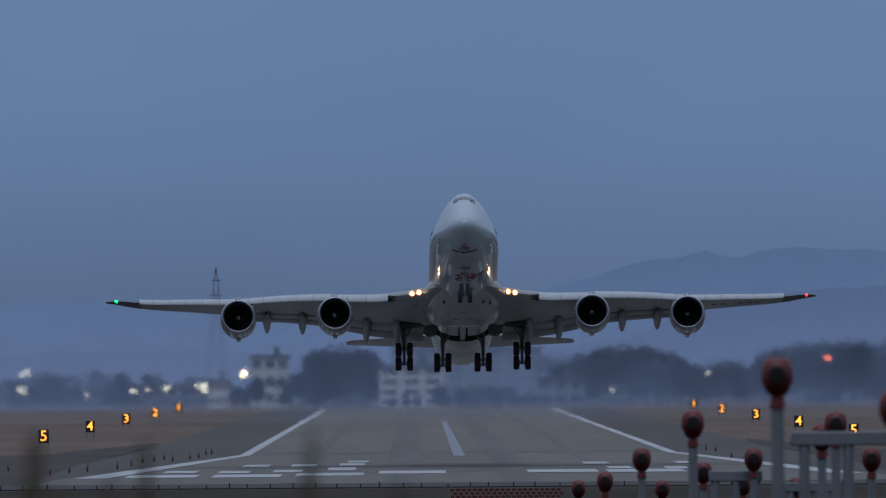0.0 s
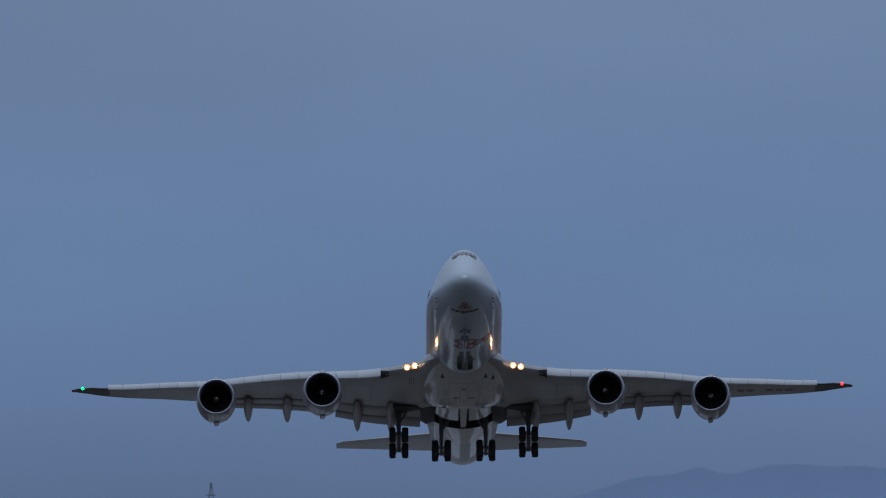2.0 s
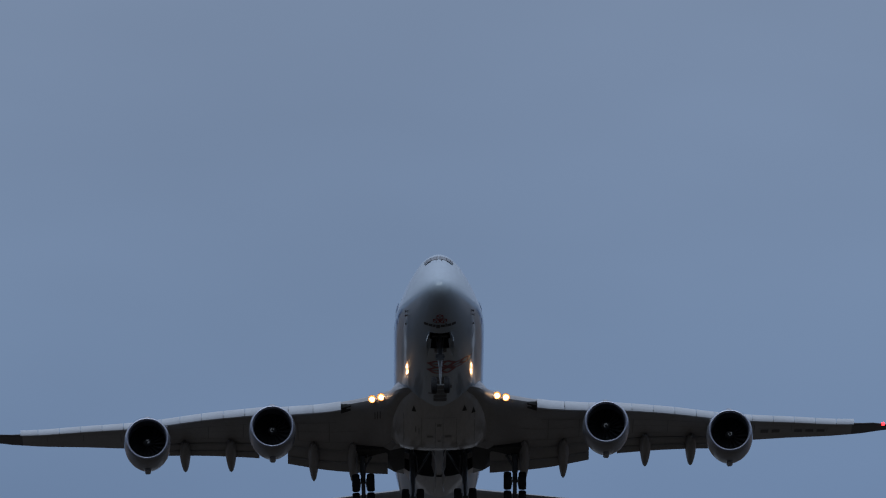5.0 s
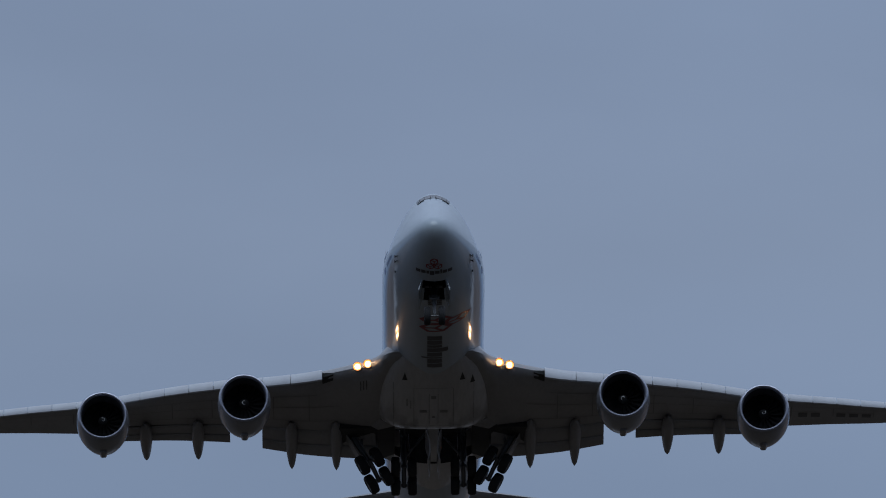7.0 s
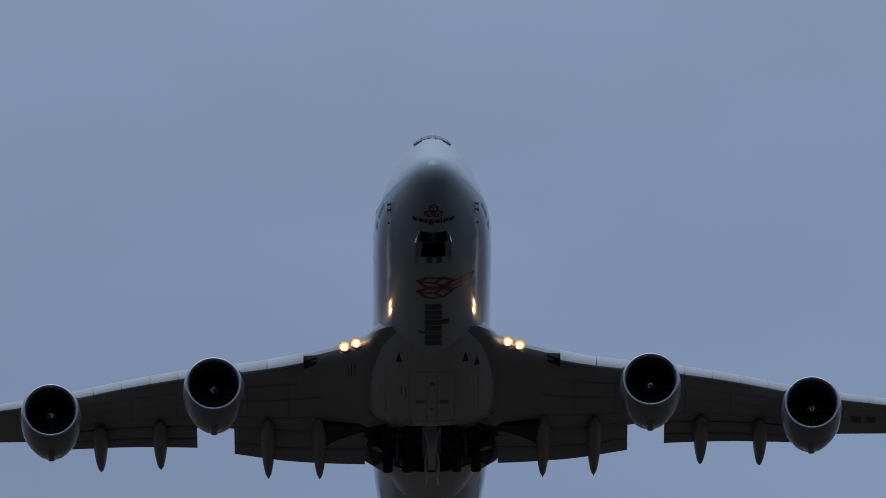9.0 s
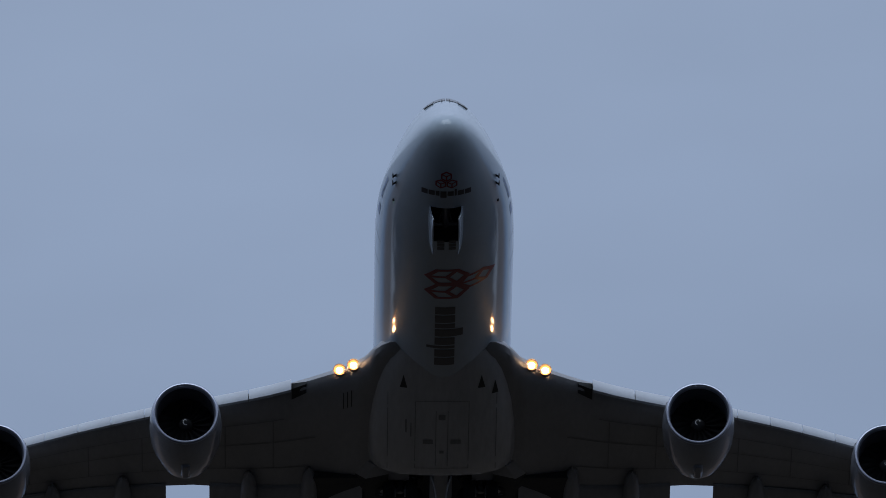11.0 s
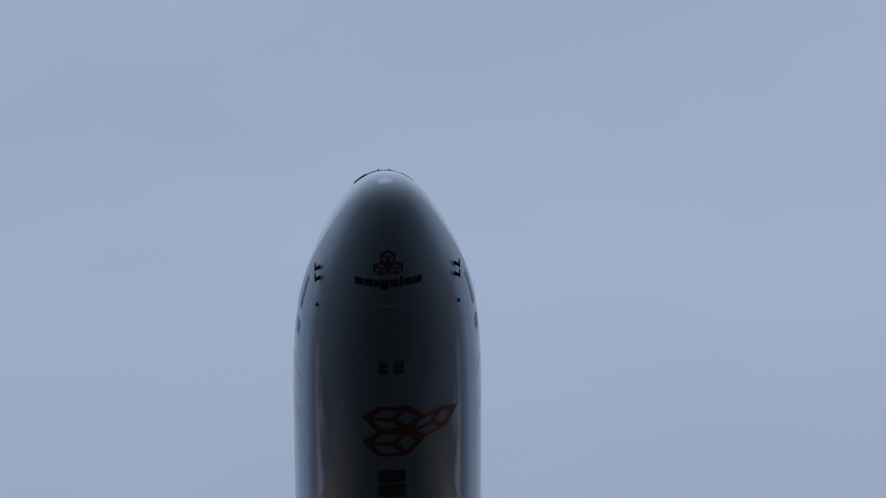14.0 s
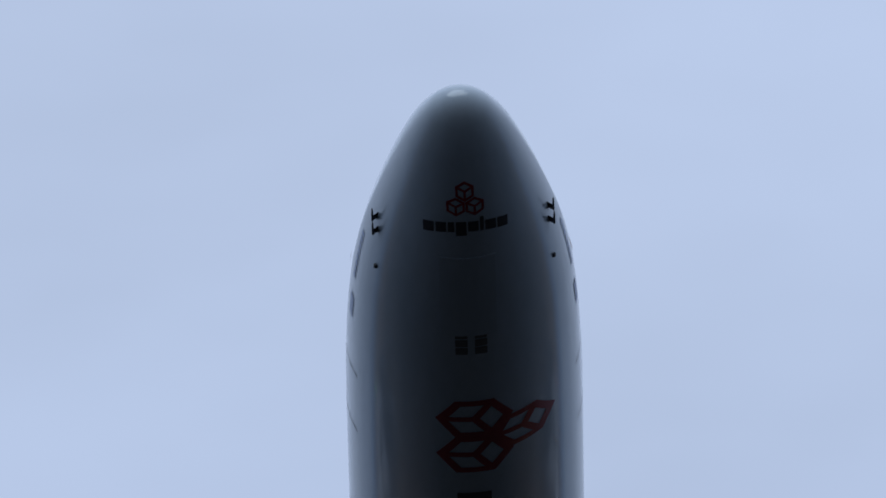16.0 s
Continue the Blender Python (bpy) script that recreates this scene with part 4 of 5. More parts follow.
for u0, u1, v, th in ((213, 341, 846, 5), (368, 490, 845, 5), (517, 638, 842, 5), (665, 785, 838, 5), (931, 1057, 835.5, 5), (1074, 1212, 835, 5), (283, 341, 838, 4), (379, 435, 838, 4), (477, 529, 836, 4),
                      (423, 470, 827, 4), (509, 554, 826, 4), (574, 624, 832, 5), (595, 640, 824, 4), (610, 647, 819, 3), (1030, 1075, 821, 4), (1074, 1116, 829, 4), (1176, 1216, 829, 4), (1195, 1222, 820, 4)):
    a, b = spot(u0, v + th / 2), spot(u0, v - th / 2)
    c = (u1 - u0) * a[1] / F_PX
    poly("runway_mark", [(a[0], a[1]), (a[0] + c, a[1]), (a[0] + c, b[1]), (a[0], b[1])], 0.1, PAINT, "white painted bar on the runway", runway)
# far verge lines and a dark perimeter strip before the runway
sheet("perimeter_road", -120, 140, 1425, 1446, 0.11, SOIL, "dark perimeter road before the runway's end")
sheet("worn_strip", -160, 180, 1446, 1492, 0.115, SOIL, "worn strip beside the perimeter road")


fence = tagged(empty("perimeter_fence", None, pose(0, 1432, 0)), "low dark post and rail fence before the runway's end", "fence")
for k in range(46):
    bm = bmesh.new()
    x = -36 + k * 1.75 + random.uniform(-.3, .3)
    box(bm, (x - .05, -.05, 0), (x + .05, .05, .5 + random.uniform(-.1, .12)))
    part("post", bm, SIGNBOX, fence, smooth=False)
bm = bmesh.new()
box(bm, (-37, -.03, .1), (44, .03, .2))
part("rail", bm, SIGNBOX, fence, smooth=False)


def glyph_mesh(ch, size):
    cu = bpy.data.curves.new("digit", "FONT")
    cu.body, cu.size, cu.align_x, cu.align_y, cu.extrude, cu.offset = ch, size, "CENTER", "CENTER", 0.02, 0.012
    ob = new("digit", cu)
    me = bpy.data.meshes.new_from_object(ob.evaluated_get(bpy.context.evaluated_depsgraph_get()))
    bpy.data.objects.remove(ob)
    return me


def build_signs():
    for k, ch in enumerate("54321"):
        me = glyph_mesh(ch, 1.75)
        me.materials.clear()
        me.materials.append(AMBER)
        for s in (-1, 1):
            y = 2126 + 304.8 * k
            sign = tagged(empty("distance_sign", None, pose(3.9 + s * 47.5, y, 0)), "black box sign with a lit amber number " + ch, "airfield sign", "distance signs along the runway")
            bm = bmesh.new()
            box(bm, (-.62, -.12, .72), (.62, .12, 2.28), bevel=.04)
            part("sign_case", bm, SIGNBOX, sign)
            for q in (-.5, .5):
                bm = bmesh.new()
                tube(bm, (q, 0, 0), (q, 0, .62), .06, .06, 8)
                part("leg", bm, POLE, sign)
            d = new("digit", me)
            d.parent = sign
            d.matrix_basis = pose(0, -.2, 1.5, 90)
            d["label"] = "lit amber digit"


build_signs()


def build_approach_light(x, y, top, size, group):
    """A red lamp on a pale pole."""
    ob = tagged(empty("approach_light", None, pose(x, y, 0)), "red approach light on a pale metal pole", "approach light", group)
    bm = bmesh.new()
    r = size / 2
    up = pose(0, 0, top - 2.5 * r, 90)
    revolve(bm, ((0, .3 * r), (.1 * r, .55 * r), (.5 * r, .8 * r), (1.0 * r, r), (1.7 * r, r), (2.15 * r, .86 * r), (2.4 * r, .6 * r), (2.5 * r, .05 * r)), up, 20)
    part("housing", bm, REDLAMP, ob, "red lamp housing")
    bm = bmesh.new()
    revolve(bm, ((-.98 * r, .62 * r), (-1.04 * r, .56 * r), (-1.06 * r, .01)), pose(0, 0, top - 1.15 * r), 20)
    part("lens", bm, LENS, ob, "dark round lens")
    bm = bmesh.new()
    tube(bm, (0, 0, top - 2.5 * r), (0, 0, top - 3.2 * r), .42 * r, .55 * r, 12)
    part("neck", bm, REDLAMP, ob)
    bm = bmesh.new()
    tube(bm, (0, 0, 0), (0, 0, top - 3.2 * r), .42 * r, .42 * r, 12)
    part("pole", bm, POLE, ob)
    return ob


for u, v, w in ((1372, 632, 56), (1222, 726, 40), (1131, 793, 33), (1066, 835, 29), (1019, 850, 25), (1475, 728, 40), (1538, 792, 34), (1329, 793, 33), (1167, 850, 26), (1240, 818, 30), (1404, 845, 28), (1580, 690, 56),
                (1450, 750, 38), (1310, 842, 28)):
    d = F_PX * 0.40 / w
    x, y, z = spot(u, v, d)
    build_approach_light(x, y, z, 0.40, "approach lights before the runway")
for u0, u1, v, w in ((1395, 1600, 770, 44), (1250, 1345, 838, 33), (1385, 1470, 858, 30)):
    d = F_PX * 0.40 / w
    a, b = spot(u0, v, d), spot(u1, v, d)
    bar = tagged(empty("approach_light_crossbar", None, pose(0, 0, 0)), "pale metal cross bar carrying approach lights", "approach light frame")
    bm = bmesh.new()
    box(bm, (a[0], d - .1 + .35, a[2] - .18), (b[0], d + .1 + .35, a[2] + .05), bevel=.02)
    part("bar", bm, POLE, bar)
    for q in (.12, .5, .88):
        bm = bmesh.new()
        x = a[0] + (b[0] - a[0]) * q
        tube(bm, (x, d + .35, 0), (x, d + .35, a[2] - .18), .09, .09, 10)
        part("post", bm, POLE, bar)

# red and white lattice barrier across the overrun
barrier = tagged(empty("lattice_barrier", None, pose(0, 0, 0)), "low red and pale lattice barrier across the overrun", "barrier")
bx0, by, bz = spot(792, 866, 1290)
bx1 = spot(990, 866, 1290)[0]
for r_ in range(4):
    for k in range(20):
        x = bx0 + (bx1 - bx0) * k / 20
        w = (bx1 - bx0) / 20
        bm = bmesh.new()
        box(bm, (x + .02 + .5 * w * (r_ % 2), by - .03, bz - .24 * r_ - .15), (x + .7 * w + .5 * w * (r_ % 2), by + .03, bz - .24 * r_))
        part("slat", bm, REDLAMP, barrier, smooth=False)
for k in range(11):
    x = bx0 + (bx1 - bx0) * k / 10
    bm = bmesh.new()
    box(bm, (x - .03, by + .04, 0), (x + .03, by + .1, bz + .05))
    part("post", bm, POLE, barrier, smooth=False)

# edge markers on the grass
random.seed(4)
mk = None
for u, v in ((10, 835), (84, 842), (118, 838), (150, 836), (203, 832), (228, 826), (248, 820), (268, 818), (286, 815), (301, 818), (332, 814), (347, 812), (360, 806), (370, 805), (1290, 812), (1245, 798), (1262, 800), (1458, 806)):
    x, y, z = spot(u, v)
    if mk is None:
        mk = tagged(empty("edge_marker", None, pose(x, y, 0)), "short red and white marker stake on the verge", "marker", "marker stakes beside the runway")
        bm = bmesh.new()
        tube(bm, (0, 0, 0), (0, 0, .45), .09, .09, 8)
        part("stake", bm, REDLAMP, mk)
        bm = bmesh.new()
        tube(bm, (0, 0, .45), (0, 0, .8), .12, .1, 8)
        part("cap", bm, POLE, mk)
    else:
        copy_thing(mk, pose(x, y, 0))

# ---- beyond the runway: town, trees, pylon and hills ----
def build_block(u0, u1, vtop, d, depth, wall, roof, storeys=3, gable=False, label="pale low building beyond the runway", cols=None):
    x0, _, zt = spot(u0, vtop, d)
    x1 = spot(u1, vtop, d)[0]
    zt = EYE_Z + (633 - vtop) * d / F_PX
    ob = tagged(empty("building", None, pose(x0, d, 0)), label, "building")
    w = x1 - x0
    bm = bmesh.new()
    box(bm, (0, 0, 0), (w, depth, zt))
    part("wall", bm, wall, ob, smooth=False)
    bm = bmesh.new()
    if gable:
        h = w * .16
        loft(bm, [[(-.5, y, zt), (w + .5, y, zt), (w + .5, y, zt + .3), (w / 2, y, zt + h), (-.5, y, zt + .3)] for y in (-.6, depth + .6)])
    else:
        box(bm, (-.4, -.4, zt), (w + .4, depth + .4, zt + .5))
        box(bm, (w * .6, 2, zt + .5), (w * .75, 6, zt + 2.2))
    part("roof", bm, roof, ob, smooth=False)
    n = cols or max(3, int(w / 4))
    hh = zt / storeys
    for s in range(storeys):
        for k in range(n):
            bm = bmesh.new()
            cx = w * (k + .5) / n
            box(bm, (cx - w / n * .33, -.08, hh * s + hh * .35), (cx + w / n * .33, .02, hh * s + hh * .8))
            part("window", bm, PANE, ob, smooth=False)
    return ob


build_block(441, 508, 630, 3900, 14, FACADE, ROOFING, 3, label="white flat-roofed building beyond the runway")
build_block(365, 400, 672, 3850, 10, FACADE, ROOFING, 2, label="small white building beyond the runway")
build_block(668, 782, 650, 3820, 18, FACADE, ROOFING, 4, label="pale long terminal building beyond the runway")
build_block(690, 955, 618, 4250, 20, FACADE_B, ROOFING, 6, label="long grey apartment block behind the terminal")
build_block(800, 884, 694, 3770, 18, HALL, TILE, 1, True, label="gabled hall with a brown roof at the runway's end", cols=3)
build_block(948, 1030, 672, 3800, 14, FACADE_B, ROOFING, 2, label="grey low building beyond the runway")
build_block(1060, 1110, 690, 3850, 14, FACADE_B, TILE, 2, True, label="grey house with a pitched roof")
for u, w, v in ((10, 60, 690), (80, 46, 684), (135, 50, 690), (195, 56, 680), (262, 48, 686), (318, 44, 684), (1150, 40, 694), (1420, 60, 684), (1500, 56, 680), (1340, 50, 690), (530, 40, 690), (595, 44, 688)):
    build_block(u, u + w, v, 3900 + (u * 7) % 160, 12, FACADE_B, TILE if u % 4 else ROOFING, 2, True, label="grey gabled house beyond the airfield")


def tree_mesh(seed, h, spread):
    """A trunk with limbs, and a crown of many small leaf clumps."""
    rnd = random.Random(seed)
    bt = bmesh.new()
    tube(bt, (0, 0, 0), (0, 0, h * .55), h * .022, h * .012, 7)
    tips = []
    for k in range(13):
        a = rnd.uniform(0, 6.28)
        z0 = h * rnd.uniform(.12, .45)
        p = Vector((math.cos(a) * spread * rnd.uniform(.3, .75), math.sin(a) * spread * rnd.uniform(.3, .75), h * rnd.uniform(.22, .9)))
        tube(bt, (0, 0, z0), p, h * .009, h * .003, 5)
        tips.append(p)
    tips.append(Vector((0, 0, h * .9)))
    bl = bmesh.new()
    for p in tips:
        rad = spread * rnd.uniform(.3, .5)
        for _ in range(170):
            d = Vector((rnd.gauss(0, 1), rnd.gauss(0, 1), rnd.gauss(0, .8)))
            d = d.normalized() * rad * rnd.random() ** .45
            c = p + d
            e = Vector((rnd.uniform(-1, 1), rnd.uniform(-1, 1), rnd.uniform(-1, 1))).normalized() * h * .028
            g = e.orthogonal().normalized() * h * .02
            bl.faces.new([bl.verts.new(q) for q in (c - e, c + g, c + e, c - g)])
    return bt, bl


TREES = []
for i, (h, sp) in enumerate(((11, 4.6), (13, 4.2), (8.5, 5.0))):
    t = tagged(empty("tree", None, pose(-400 - 30 * i, 3950, 0)), "dark bushy tree beyond the airfield", "tree", "trees beyond the runway")
    bt, bl = tree_mesh(20 + i, h, sp)
    part("trunk", bt, BARK, t)
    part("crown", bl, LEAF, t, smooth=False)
    TREES.append(t)
random.seed(11)
for lo, hi, n, vt, vs in ((530, 655, 15, 634, 16), (985, 1210, 26, 632, 18), (1330, 1580, 26, 630, 18), (1210, 1330, 12, 648, 12), (-20, 440, 34, 668, 18), (440, 575, 9, 660, 14), (690, 960, 12, 688, 8), (1600, 1900, 16, 615, 20), (-300, -20, 14, 660, 20)):
    for k in range(n):
        u = lo + (hi - lo) * (k + random.random()) / n
        d = random.uniform(3880, 4200) if not 690 <= lo < 960 else random.uniform(3720, 3790)
        v = vt + random.uniform(-vs, vs) * .9 + (abs(u - (lo + hi) / 2) / (hi - lo)) ** 2 * 60
        x = (u - 731) * d / F_PX
        h = max(2.0, EYE_Z + (633 - v) * d / F_PX)
        src = random.choice(TREES)
        base = (11, 13, 8.5)[TREES.index(src)]
        s = h / base
        c = copy_thing(src, pose(x, d, 0, 0, 0, random.uniform(0, 360)))
        c.scale = (s * 1.1, s * 1.1, s)


def build_pylon(u, vtop, d):
    x, _, _ = spot(u, vtop, d)
    top = EYE_Z + (633 - vtop) * d / F_PX
    ob = tagged(empty("power_pylon", None, pose(x, d, 0)), "grey lattice power pylon in the haze", "pylon")
    bm = bmesh.new()
    lev = [(0, 3.0), (.25, 2.1), (.5, 1.3), (.7, .85), (.85, .6), (1.0, .08)]
    for sx in (-1, 1):
        for sy in (-1, 1):
            for (a, wa), (b, wb) in zip(lev, lev[1:]):
                tube(bm, (sx * wa, sy * wa, a * top), (sx * wb, sy * wb, b * top), .12, .12, 5)
    part("mast", bm, LATTICE, ob)
    bm = bmesh.new()
    for (a, wa), (b, wb) in zip(lev, lev[1:]):
        for sy in (-1, 1):
            tube(bm, (-wa, sy * wa, a * top), (wb, sy * wb, b * top), .07, .07, 4)
            tube(bm, (wa, sy * wa, a * top), (-wb, sy * wb, b * top), .07, .07, 4)
    part("bracing", bm, LATTICE, ob)
    for f, w in ((.70, 1.6), (.80, 1.5), (.91, 1.2)):
        bm = bmesh.new()
        tube(bm, (-w, 0, f * top), (w, 0, f * top), .14, .14, 5)
        part("cross_arm", bm, LATTICE, ob)


build_pylon(380, 472, 4300)


def haze_sheet_material(name, strength, height=34.0):
    """A sheet standing in for haze: it scatters the sky's light and lets the rest through, thicker towards the ground
    and in patches.
    """
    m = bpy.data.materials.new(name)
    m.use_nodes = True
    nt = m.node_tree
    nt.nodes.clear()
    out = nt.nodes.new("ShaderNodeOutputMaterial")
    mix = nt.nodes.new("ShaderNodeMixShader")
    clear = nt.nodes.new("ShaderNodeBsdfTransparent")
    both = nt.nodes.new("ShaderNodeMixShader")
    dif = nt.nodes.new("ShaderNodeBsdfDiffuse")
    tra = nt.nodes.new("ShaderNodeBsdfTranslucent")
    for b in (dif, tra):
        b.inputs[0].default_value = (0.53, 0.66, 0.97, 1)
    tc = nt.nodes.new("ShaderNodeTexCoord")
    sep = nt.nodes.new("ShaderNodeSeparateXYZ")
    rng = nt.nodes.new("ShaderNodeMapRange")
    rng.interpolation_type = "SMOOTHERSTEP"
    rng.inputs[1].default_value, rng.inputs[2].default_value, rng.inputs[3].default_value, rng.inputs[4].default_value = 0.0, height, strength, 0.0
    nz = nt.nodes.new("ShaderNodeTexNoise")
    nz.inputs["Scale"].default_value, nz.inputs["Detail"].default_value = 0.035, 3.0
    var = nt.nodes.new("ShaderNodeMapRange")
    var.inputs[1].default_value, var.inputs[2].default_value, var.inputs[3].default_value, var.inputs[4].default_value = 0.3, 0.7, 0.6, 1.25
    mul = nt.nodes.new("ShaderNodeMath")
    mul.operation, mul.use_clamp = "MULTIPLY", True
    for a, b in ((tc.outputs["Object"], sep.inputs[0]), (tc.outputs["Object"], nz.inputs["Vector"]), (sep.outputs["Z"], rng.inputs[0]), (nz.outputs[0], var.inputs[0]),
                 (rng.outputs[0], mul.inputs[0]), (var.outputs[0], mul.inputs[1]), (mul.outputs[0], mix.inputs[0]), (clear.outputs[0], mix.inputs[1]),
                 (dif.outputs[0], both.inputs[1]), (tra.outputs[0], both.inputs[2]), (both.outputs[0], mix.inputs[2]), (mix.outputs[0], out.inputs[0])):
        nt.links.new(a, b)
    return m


def build_haze_sheet(y, strength, height=34.0):
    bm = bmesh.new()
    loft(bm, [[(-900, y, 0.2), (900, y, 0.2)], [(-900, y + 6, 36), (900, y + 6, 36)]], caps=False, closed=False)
    tagged(part("haze_sheet", bm, haze_sheet_material("haze_sheet_blue", strength, height), smooth=False), "upright bluish sheet standing in for haze over the far airfield", "", "", "stuff")


# distance haze imitated by five upright sheets, one behind another
build_haze_sheet(2950, 0.08, 10.0)
build_haze_sheet(3450, 0.14, 16.0)
build_haze_sheet(3700, 0.39)
build_haze_sheet(4050, 0.28)
build_haze_sheet(4500, 0.30)


def build_shimmer(y):
    """Hot air left over the runway by the engines: it bends the light a little, unevenly."""
    m = bpy.data.materials.new("hot_shimmering_air")
    m.use_nodes = True
    nt = m.node_tree
    nt.nodes.clear()
    out = nt.nodes.new("ShaderNodeOutputMaterial")
    air = nt.nodes.new("ShaderNodeBsdfRefraction")
    air.inputs["IOR"].default_value, air.inputs["Roughness"].default_value = 1.0018, 0.42
    tc = nt.nodes.new("ShaderNodeTexCoord")
    nz = nt.nodes.new("ShaderNodeTexNoise")
    nz.inputs["Scale"].default_value, nz.inputs["Detail"].default_value = 1.6, 3.0
    bp = nt.nodes.new("ShaderNodeBump")
    bp.inputs["Strength"].default_value, bp.inputs["Distance"].default_value = 0.6, 0.25
    sep = nt.nodes.new("ShaderNodeSeparateXYZ")
    fade = nt.nodes.new("ShaderNodeMapRange")
    fade.inputs[1].default_value, fade.inputs[2].default_value, fade.inputs[3].default_value, fade.inputs[4].default_value = 9.0, 23.0, 1.0, 0.0
    mix = nt.nodes.new("ShaderNodeMixShader")
    clear = nt.nodes.new("ShaderNodeBsdfTransparent")
    for a, b in ((tc.outputs["Object"], nz.inputs["Vector"]), (nz.outputs[0], bp.inputs["Height"]), (bp.outputs[0], air.inputs["Normal"]), (tc.outputs["Object"], sep.inputs[0]),
                 (sep.outputs["Z"], fade.inputs[0]), (fade.outputs[0], mix.inputs[0]), (clear.outputs[0], mix.inputs[1]), (air.outputs[0], mix.inputs[2]), (mix.outputs[0], out.inputs[0])):
        nt.links.new(a, b)
    bm = bmesh.new()
    bm.faces.new([bm.verts.new(p) for p in ((-130, y, .2), (150, y, .2), (150, y, 24), (-130, y, 24))])
    ob = tagged(part("hot_air", bm, m, smooth=False), "clear shimmering hot air over the runway", "", "", "stuff")
    ob.visible_shadow = False


build_shimmer(2560)


def build_ridge(name, profile, d, material, label):
    """A wooded ridge far off: crest heights along x, sloping down towards the airfield."""
    us = [p[0] for p in profile]
    vs = [p[1] for p in profile]
    bm = bmesh.new()
    rows = []
    n = 240
    for r in range(5):
        row = []
        for i in range(n + 1):
            u = us[0] + (us[-1] - us[0]) * i / n
            v = curve_at(us, vs, u)
            x = (u - 731) * d / F_PX
            crest = max(0.2, (EYE_Z + (633 - v) * d / F_PX))
            q = (1, .8, .5, .2, -.05)[r]
            z = crest * q + (noise.noise(Vector((x * .09, r * 1.7, d * .01))) * .9 + noise.noise(Vector((x * .35, r, d))) * .35 if r < 4 else 0)
            row.append(bm.verts.new((x, d - (0, 12, 40, 80, 120)[r], z)))
        rows.append(row)
    for a, b in zip(rows, rows[1:]):
        for i in range(n):
            bm.faces.new((a[i], a[i + 1], b[i + 1], b[i]))
    tagged(part(name, bm, material), label, "", "", "structure")


build_ridge("backdrop_far_ridge", [(-900, 560), (-300, 545), (0, 532), (120, 528), (260, 540), (420, 552), (640, 556), (880, 530), (1000, 503), (1110, 472), (1200, 458), (1245, 447), (1300, 458), (1380, 442), (1460, 446), (1568, 450), (1900, 470), (2400, 500)], 4930, HILLFAR, "faint wooded mountains, evening haze painted into their colour")
build_ridge("backdrop_near_ridge", [(-900, 640), (0, 622), (300, 618), (520, 625), (800, 628), (1100, 600), (1180, 565), (1240, 545), (1330, 527), (1420, 520), (1568, 512), (1900, 520), (2400, 600)], 4780, HILL, "wooded hills beyond the town, their colour blued for haze")


def town_lamp(u, v, d, r, material, label):
    x, y, z = spot(u, v, d)
    ob = tagged(empty("town_lamp", None, pose(x, y, 0)), label, "lamp", "lamps in the town")
    bm = bmesh.new()
    tube(bm, (0, .1, 0), (0, .1, z), .09, .06, 6)
    part("post", bm, LATTICE, ob)
    rnd = random.Random(int(u * 7 + v))
    for k in range(1 if r < .5 else 7):
        bm = bmesh.new()
        q = r * (1 if r < .5 else rnd.uniform(.3, .62)) * .8
        cx, cz = (0, 0) if k == 0 else (rnd.uniform(-r, r) * 1.1, rnd.uniform(-r, r) * .8)
        revolve(bm, ((-q, .01), (-q * .7, q * .7), (0, q), (q * .7, q * .7), (q, .01)), pose(cx, -.2, z + cz), 10)
        part("globe", bm, material, ob, "glowing lamp globe")


for u, v, r, k in ((427, 662, .75, 0), (352, 686, 1.1, 1), (42, 660, .9, 1), (34, 692, .8, 1), (292, 688, .6, 1), (232, 694, .5, 1), (258, 690, .4, 1), (1464, 634, .7, 2), (835, 690, .4, 1), (1080, 690, .35, 1), (150, 700, .4, 1), (1250, 660, .4, 1)):
    town_lamp(u, v, 3840, r, (TOWNLIGHT, TOWNLIGHT_SOFT, REDGLOW)[k], ("bright warm street lamp", "soft glowing street lamp", "dim red lamp on a post")[k])

airliner, gear = build_airliner()


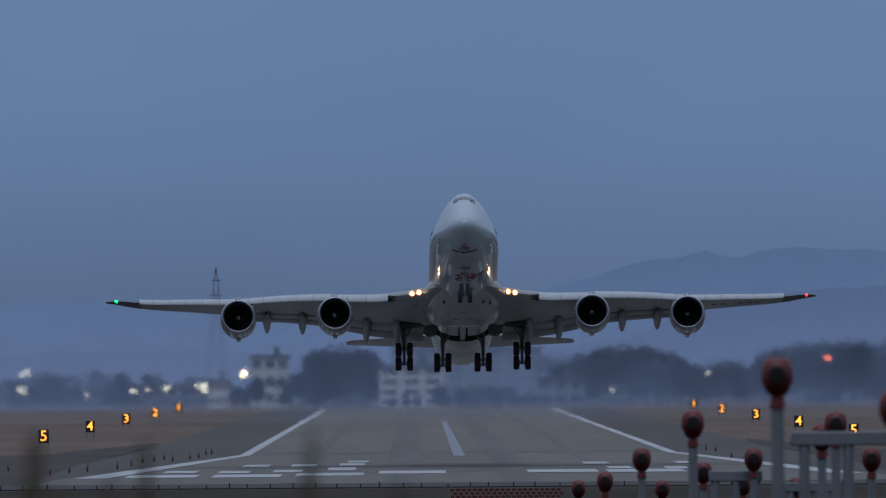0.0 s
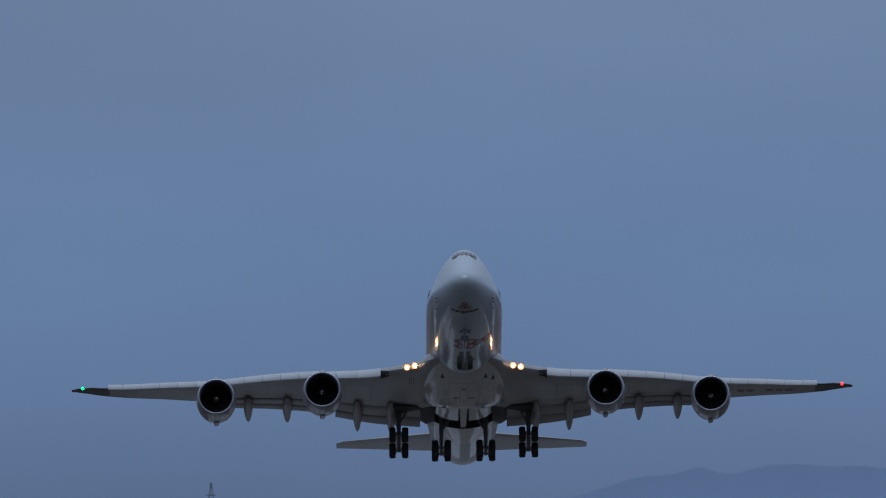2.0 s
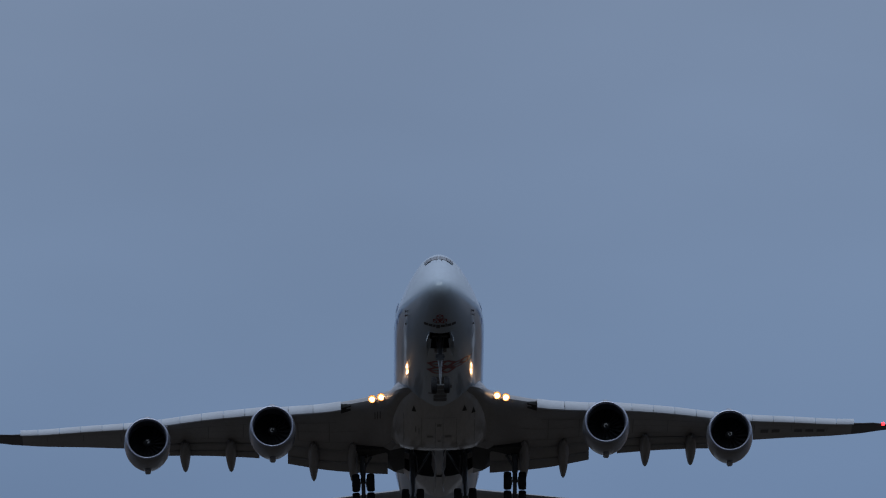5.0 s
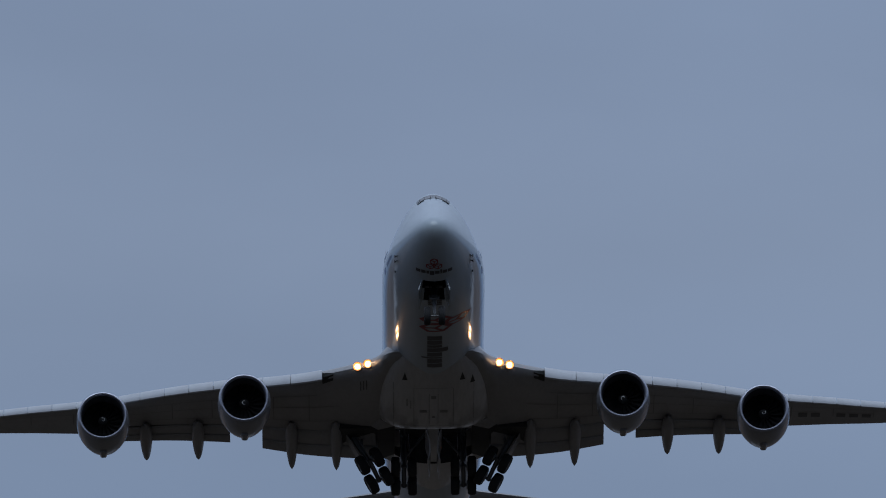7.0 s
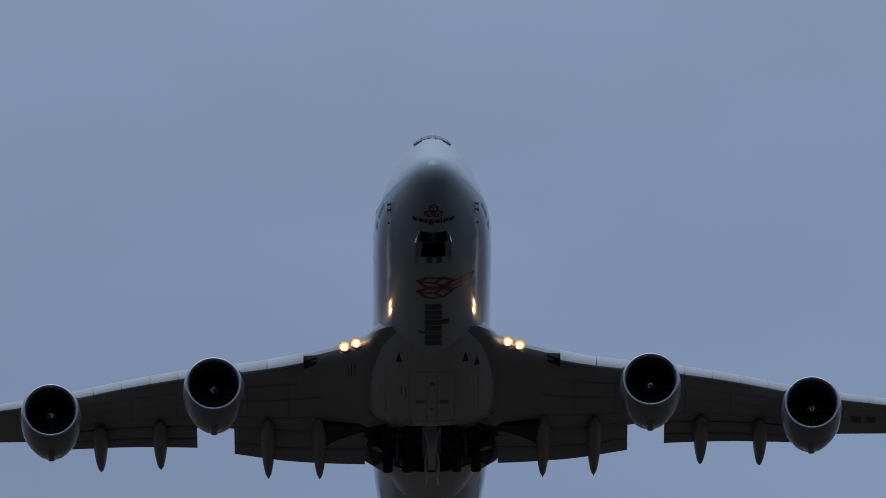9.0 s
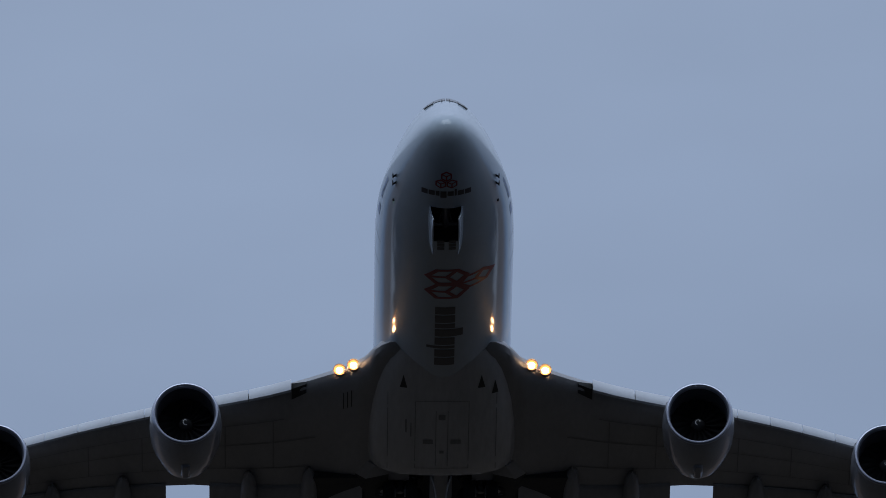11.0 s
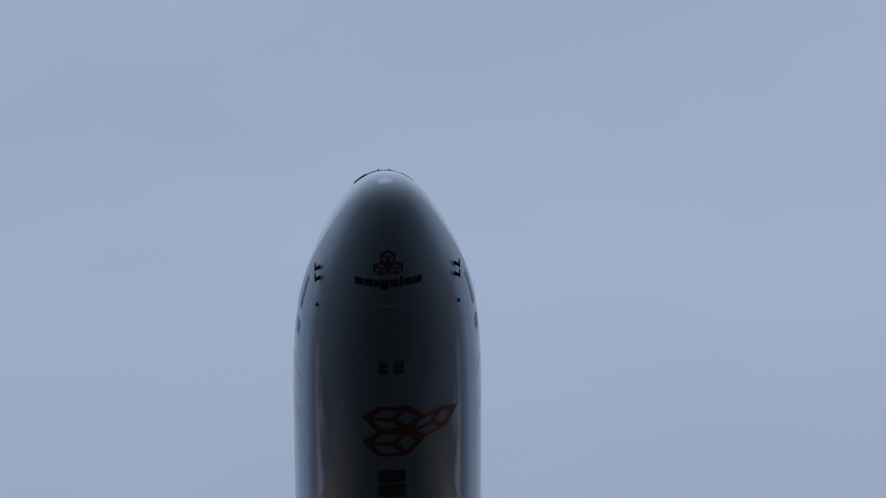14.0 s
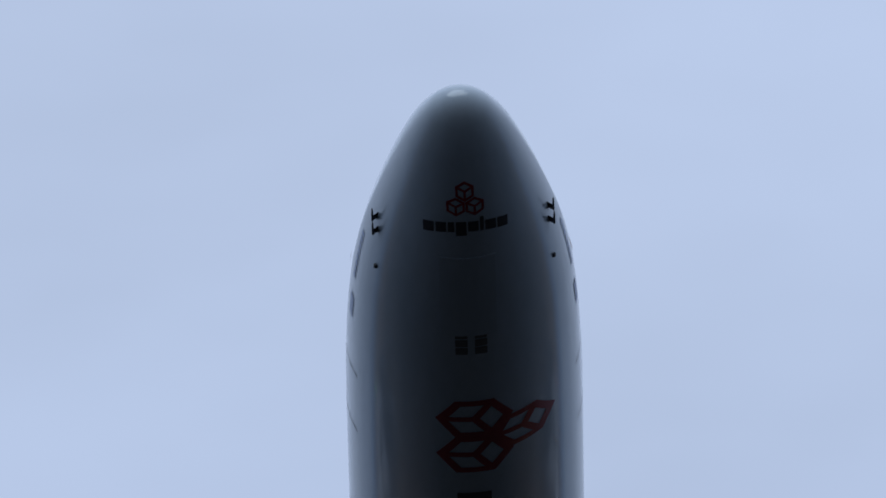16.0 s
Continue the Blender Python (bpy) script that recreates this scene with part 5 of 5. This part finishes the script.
def motions():
    walk(airliner, [
        (0.0, pose(4.75, 1694.61, 23.33, -11.225, -0.144, 0.291)),
        (0.5, pose(4.75, 1655.70, 26.09, -11.516, -0.150, 0.245)),
        (1.0, pose(4.75, 1616.60, 29.24, -12.139, -0.150, 0.224)),
        (1.5, pose(4.75, 1577.03, 32.49, -12.772, -0.150, 0.204)),
        (2.0, pose(4.75, 1536.21, 35.73, -13.242, -0.164, 0.124)),
        (2.5, pose(4.75, 1495.47, 39.17, -13.454, -0.177, 0.051)),
        (3.0, pose(4.75, 1456.23, 43.00, -13.337, -0.166, 0.080)),
        (3.5, pose(4.75, 1417.28, 47.40, -13.139, -0.148, 0.136)),
        (4.0, pose(4.75, 1377.68, 52.77, -13.103, -0.132, 0.185)),
        (4.2, pose(4.75, 1361.83, 55.23, -13.102, -0.128, 0.193)),
        (6.3, pose(4.75, 1195.51, 87.19, -13.585, -0.112, 0.182)),
        (6.5, pose(4.75, 1179.39, 90.44, -13.555, -0.116, 0.159)),
        (7.0, pose(4.75, 1139.01, 98.40, -13.412, -0.134, 0.075)),
        (7.5, pose(4.75, 1099.18, 106.32, -13.362, -0.128, 0.086)),
        (8.0, pose(4.75, 1059.60, 114.49, -13.399, -0.116, 0.125)),
        (8.5, pose(4.75, 1020.27, 122.85, -13.501, -0.105, 0.156)),
        (8.7, pose(4.75, 1004.57, 126.23, -13.534, -0.102, 0.159)),
        (10.8, pose(4.75, 840.45, 162.05, -14.287, -0.075, 0.210)),
        (11.0, pose(4.75, 825.03, 165.40, -14.344, -0.071, 0.210)),
        (11.5, pose(4.75, 786.79, 173.96, -14.474, -0.055, 0.234)),
        (12.0, pose(4.75, 748.83, 182.51, -14.484, -0.031, 0.287)),
        (12.5, pose(4.73, 707.41, 189.50, -14.498, -0.003, 0.339)),
        (13.0, pose(4.70, 665.85, 195.56, -14.246, 0.017, 0.364)),
        (13.5, pose(4.69, 625.28, 201.35, -13.978, 0.037, 0.377)),
        (14.0, pose(4.67, 585.46, 206.81, -13.413, 0.061, 0.416)),
        (14.5, pose(4.67, 548.94, 212.79, -12.850, 0.101, 0.571)),
        (15.0, pose(4.66, 514.94, 218.68, -12.234, 0.232, 1.617)),
        (15.5, pose(4.66, 476.33, 224.42, -11.523, 0.263, 1.747)),
        (16.0, pose(4.66, 437.71, 230.14, -10.808, 0.236, 1.520)),
    ])
    for s in (-1, 1):
        walk(gear["wing", s], [(t, pose(s * 5.62, 36.4, -2.3, 0, s * a, 0)) for t, a in ((0, 0), (4.6, 0), (5.6, 6), (6.3, 17), (7.0, 30), (7.75, 46), (8.5, 62), (9.4, 80), (10.2, 88), (16, 88))])
        walk(gear["body", s], [(t, pose(s * 1.93, 39.2, -2.3, -a, 0, 0)) for t, a in ((0, 0), (4.8, 0), (5.6, 9), (6.3, 20), (7.0, 29), (7.75, 38), (8.5, 49), (9.4, 76), (10.2, 86), (16, 86))])
    for door, base, s in gear["well_doors"]:
        walk(door, [(t, base @ pose(0, 0, 0, 0, s * a, 0)) for t, a in ((0, 0), (2.2, 0), (2.8, 50), (3.6, 105), (4.2, 112), (16, 112))])
    walk(gear["nose"], [(t, pose(0, 7.15, -2.2, -a, 0, 0)) for t, a in ((0, 0), (4.4, 0), (5.3, 12), (6.3, 34), (7.0, 43), (7.5, 53), (8.0, 66), (8.5, 80), (9.2, 97), (16, 97))])
    for door, base, s in gear["doors"]:
        walk(door, [(t, base @ pose(0, 0, 0, 0, -s * a, 0)) for t, a in ((0, 0), (2.1, 0), (2.4, 26), (2.8, 74), (3.1, 98), (9.5, 98), (10.6, 90), (10.8, 82), (11.0, 68), (11.2, 46), (11.4, 23), (11.6, 5), (11.8, 0), (16, 0))])


motions()
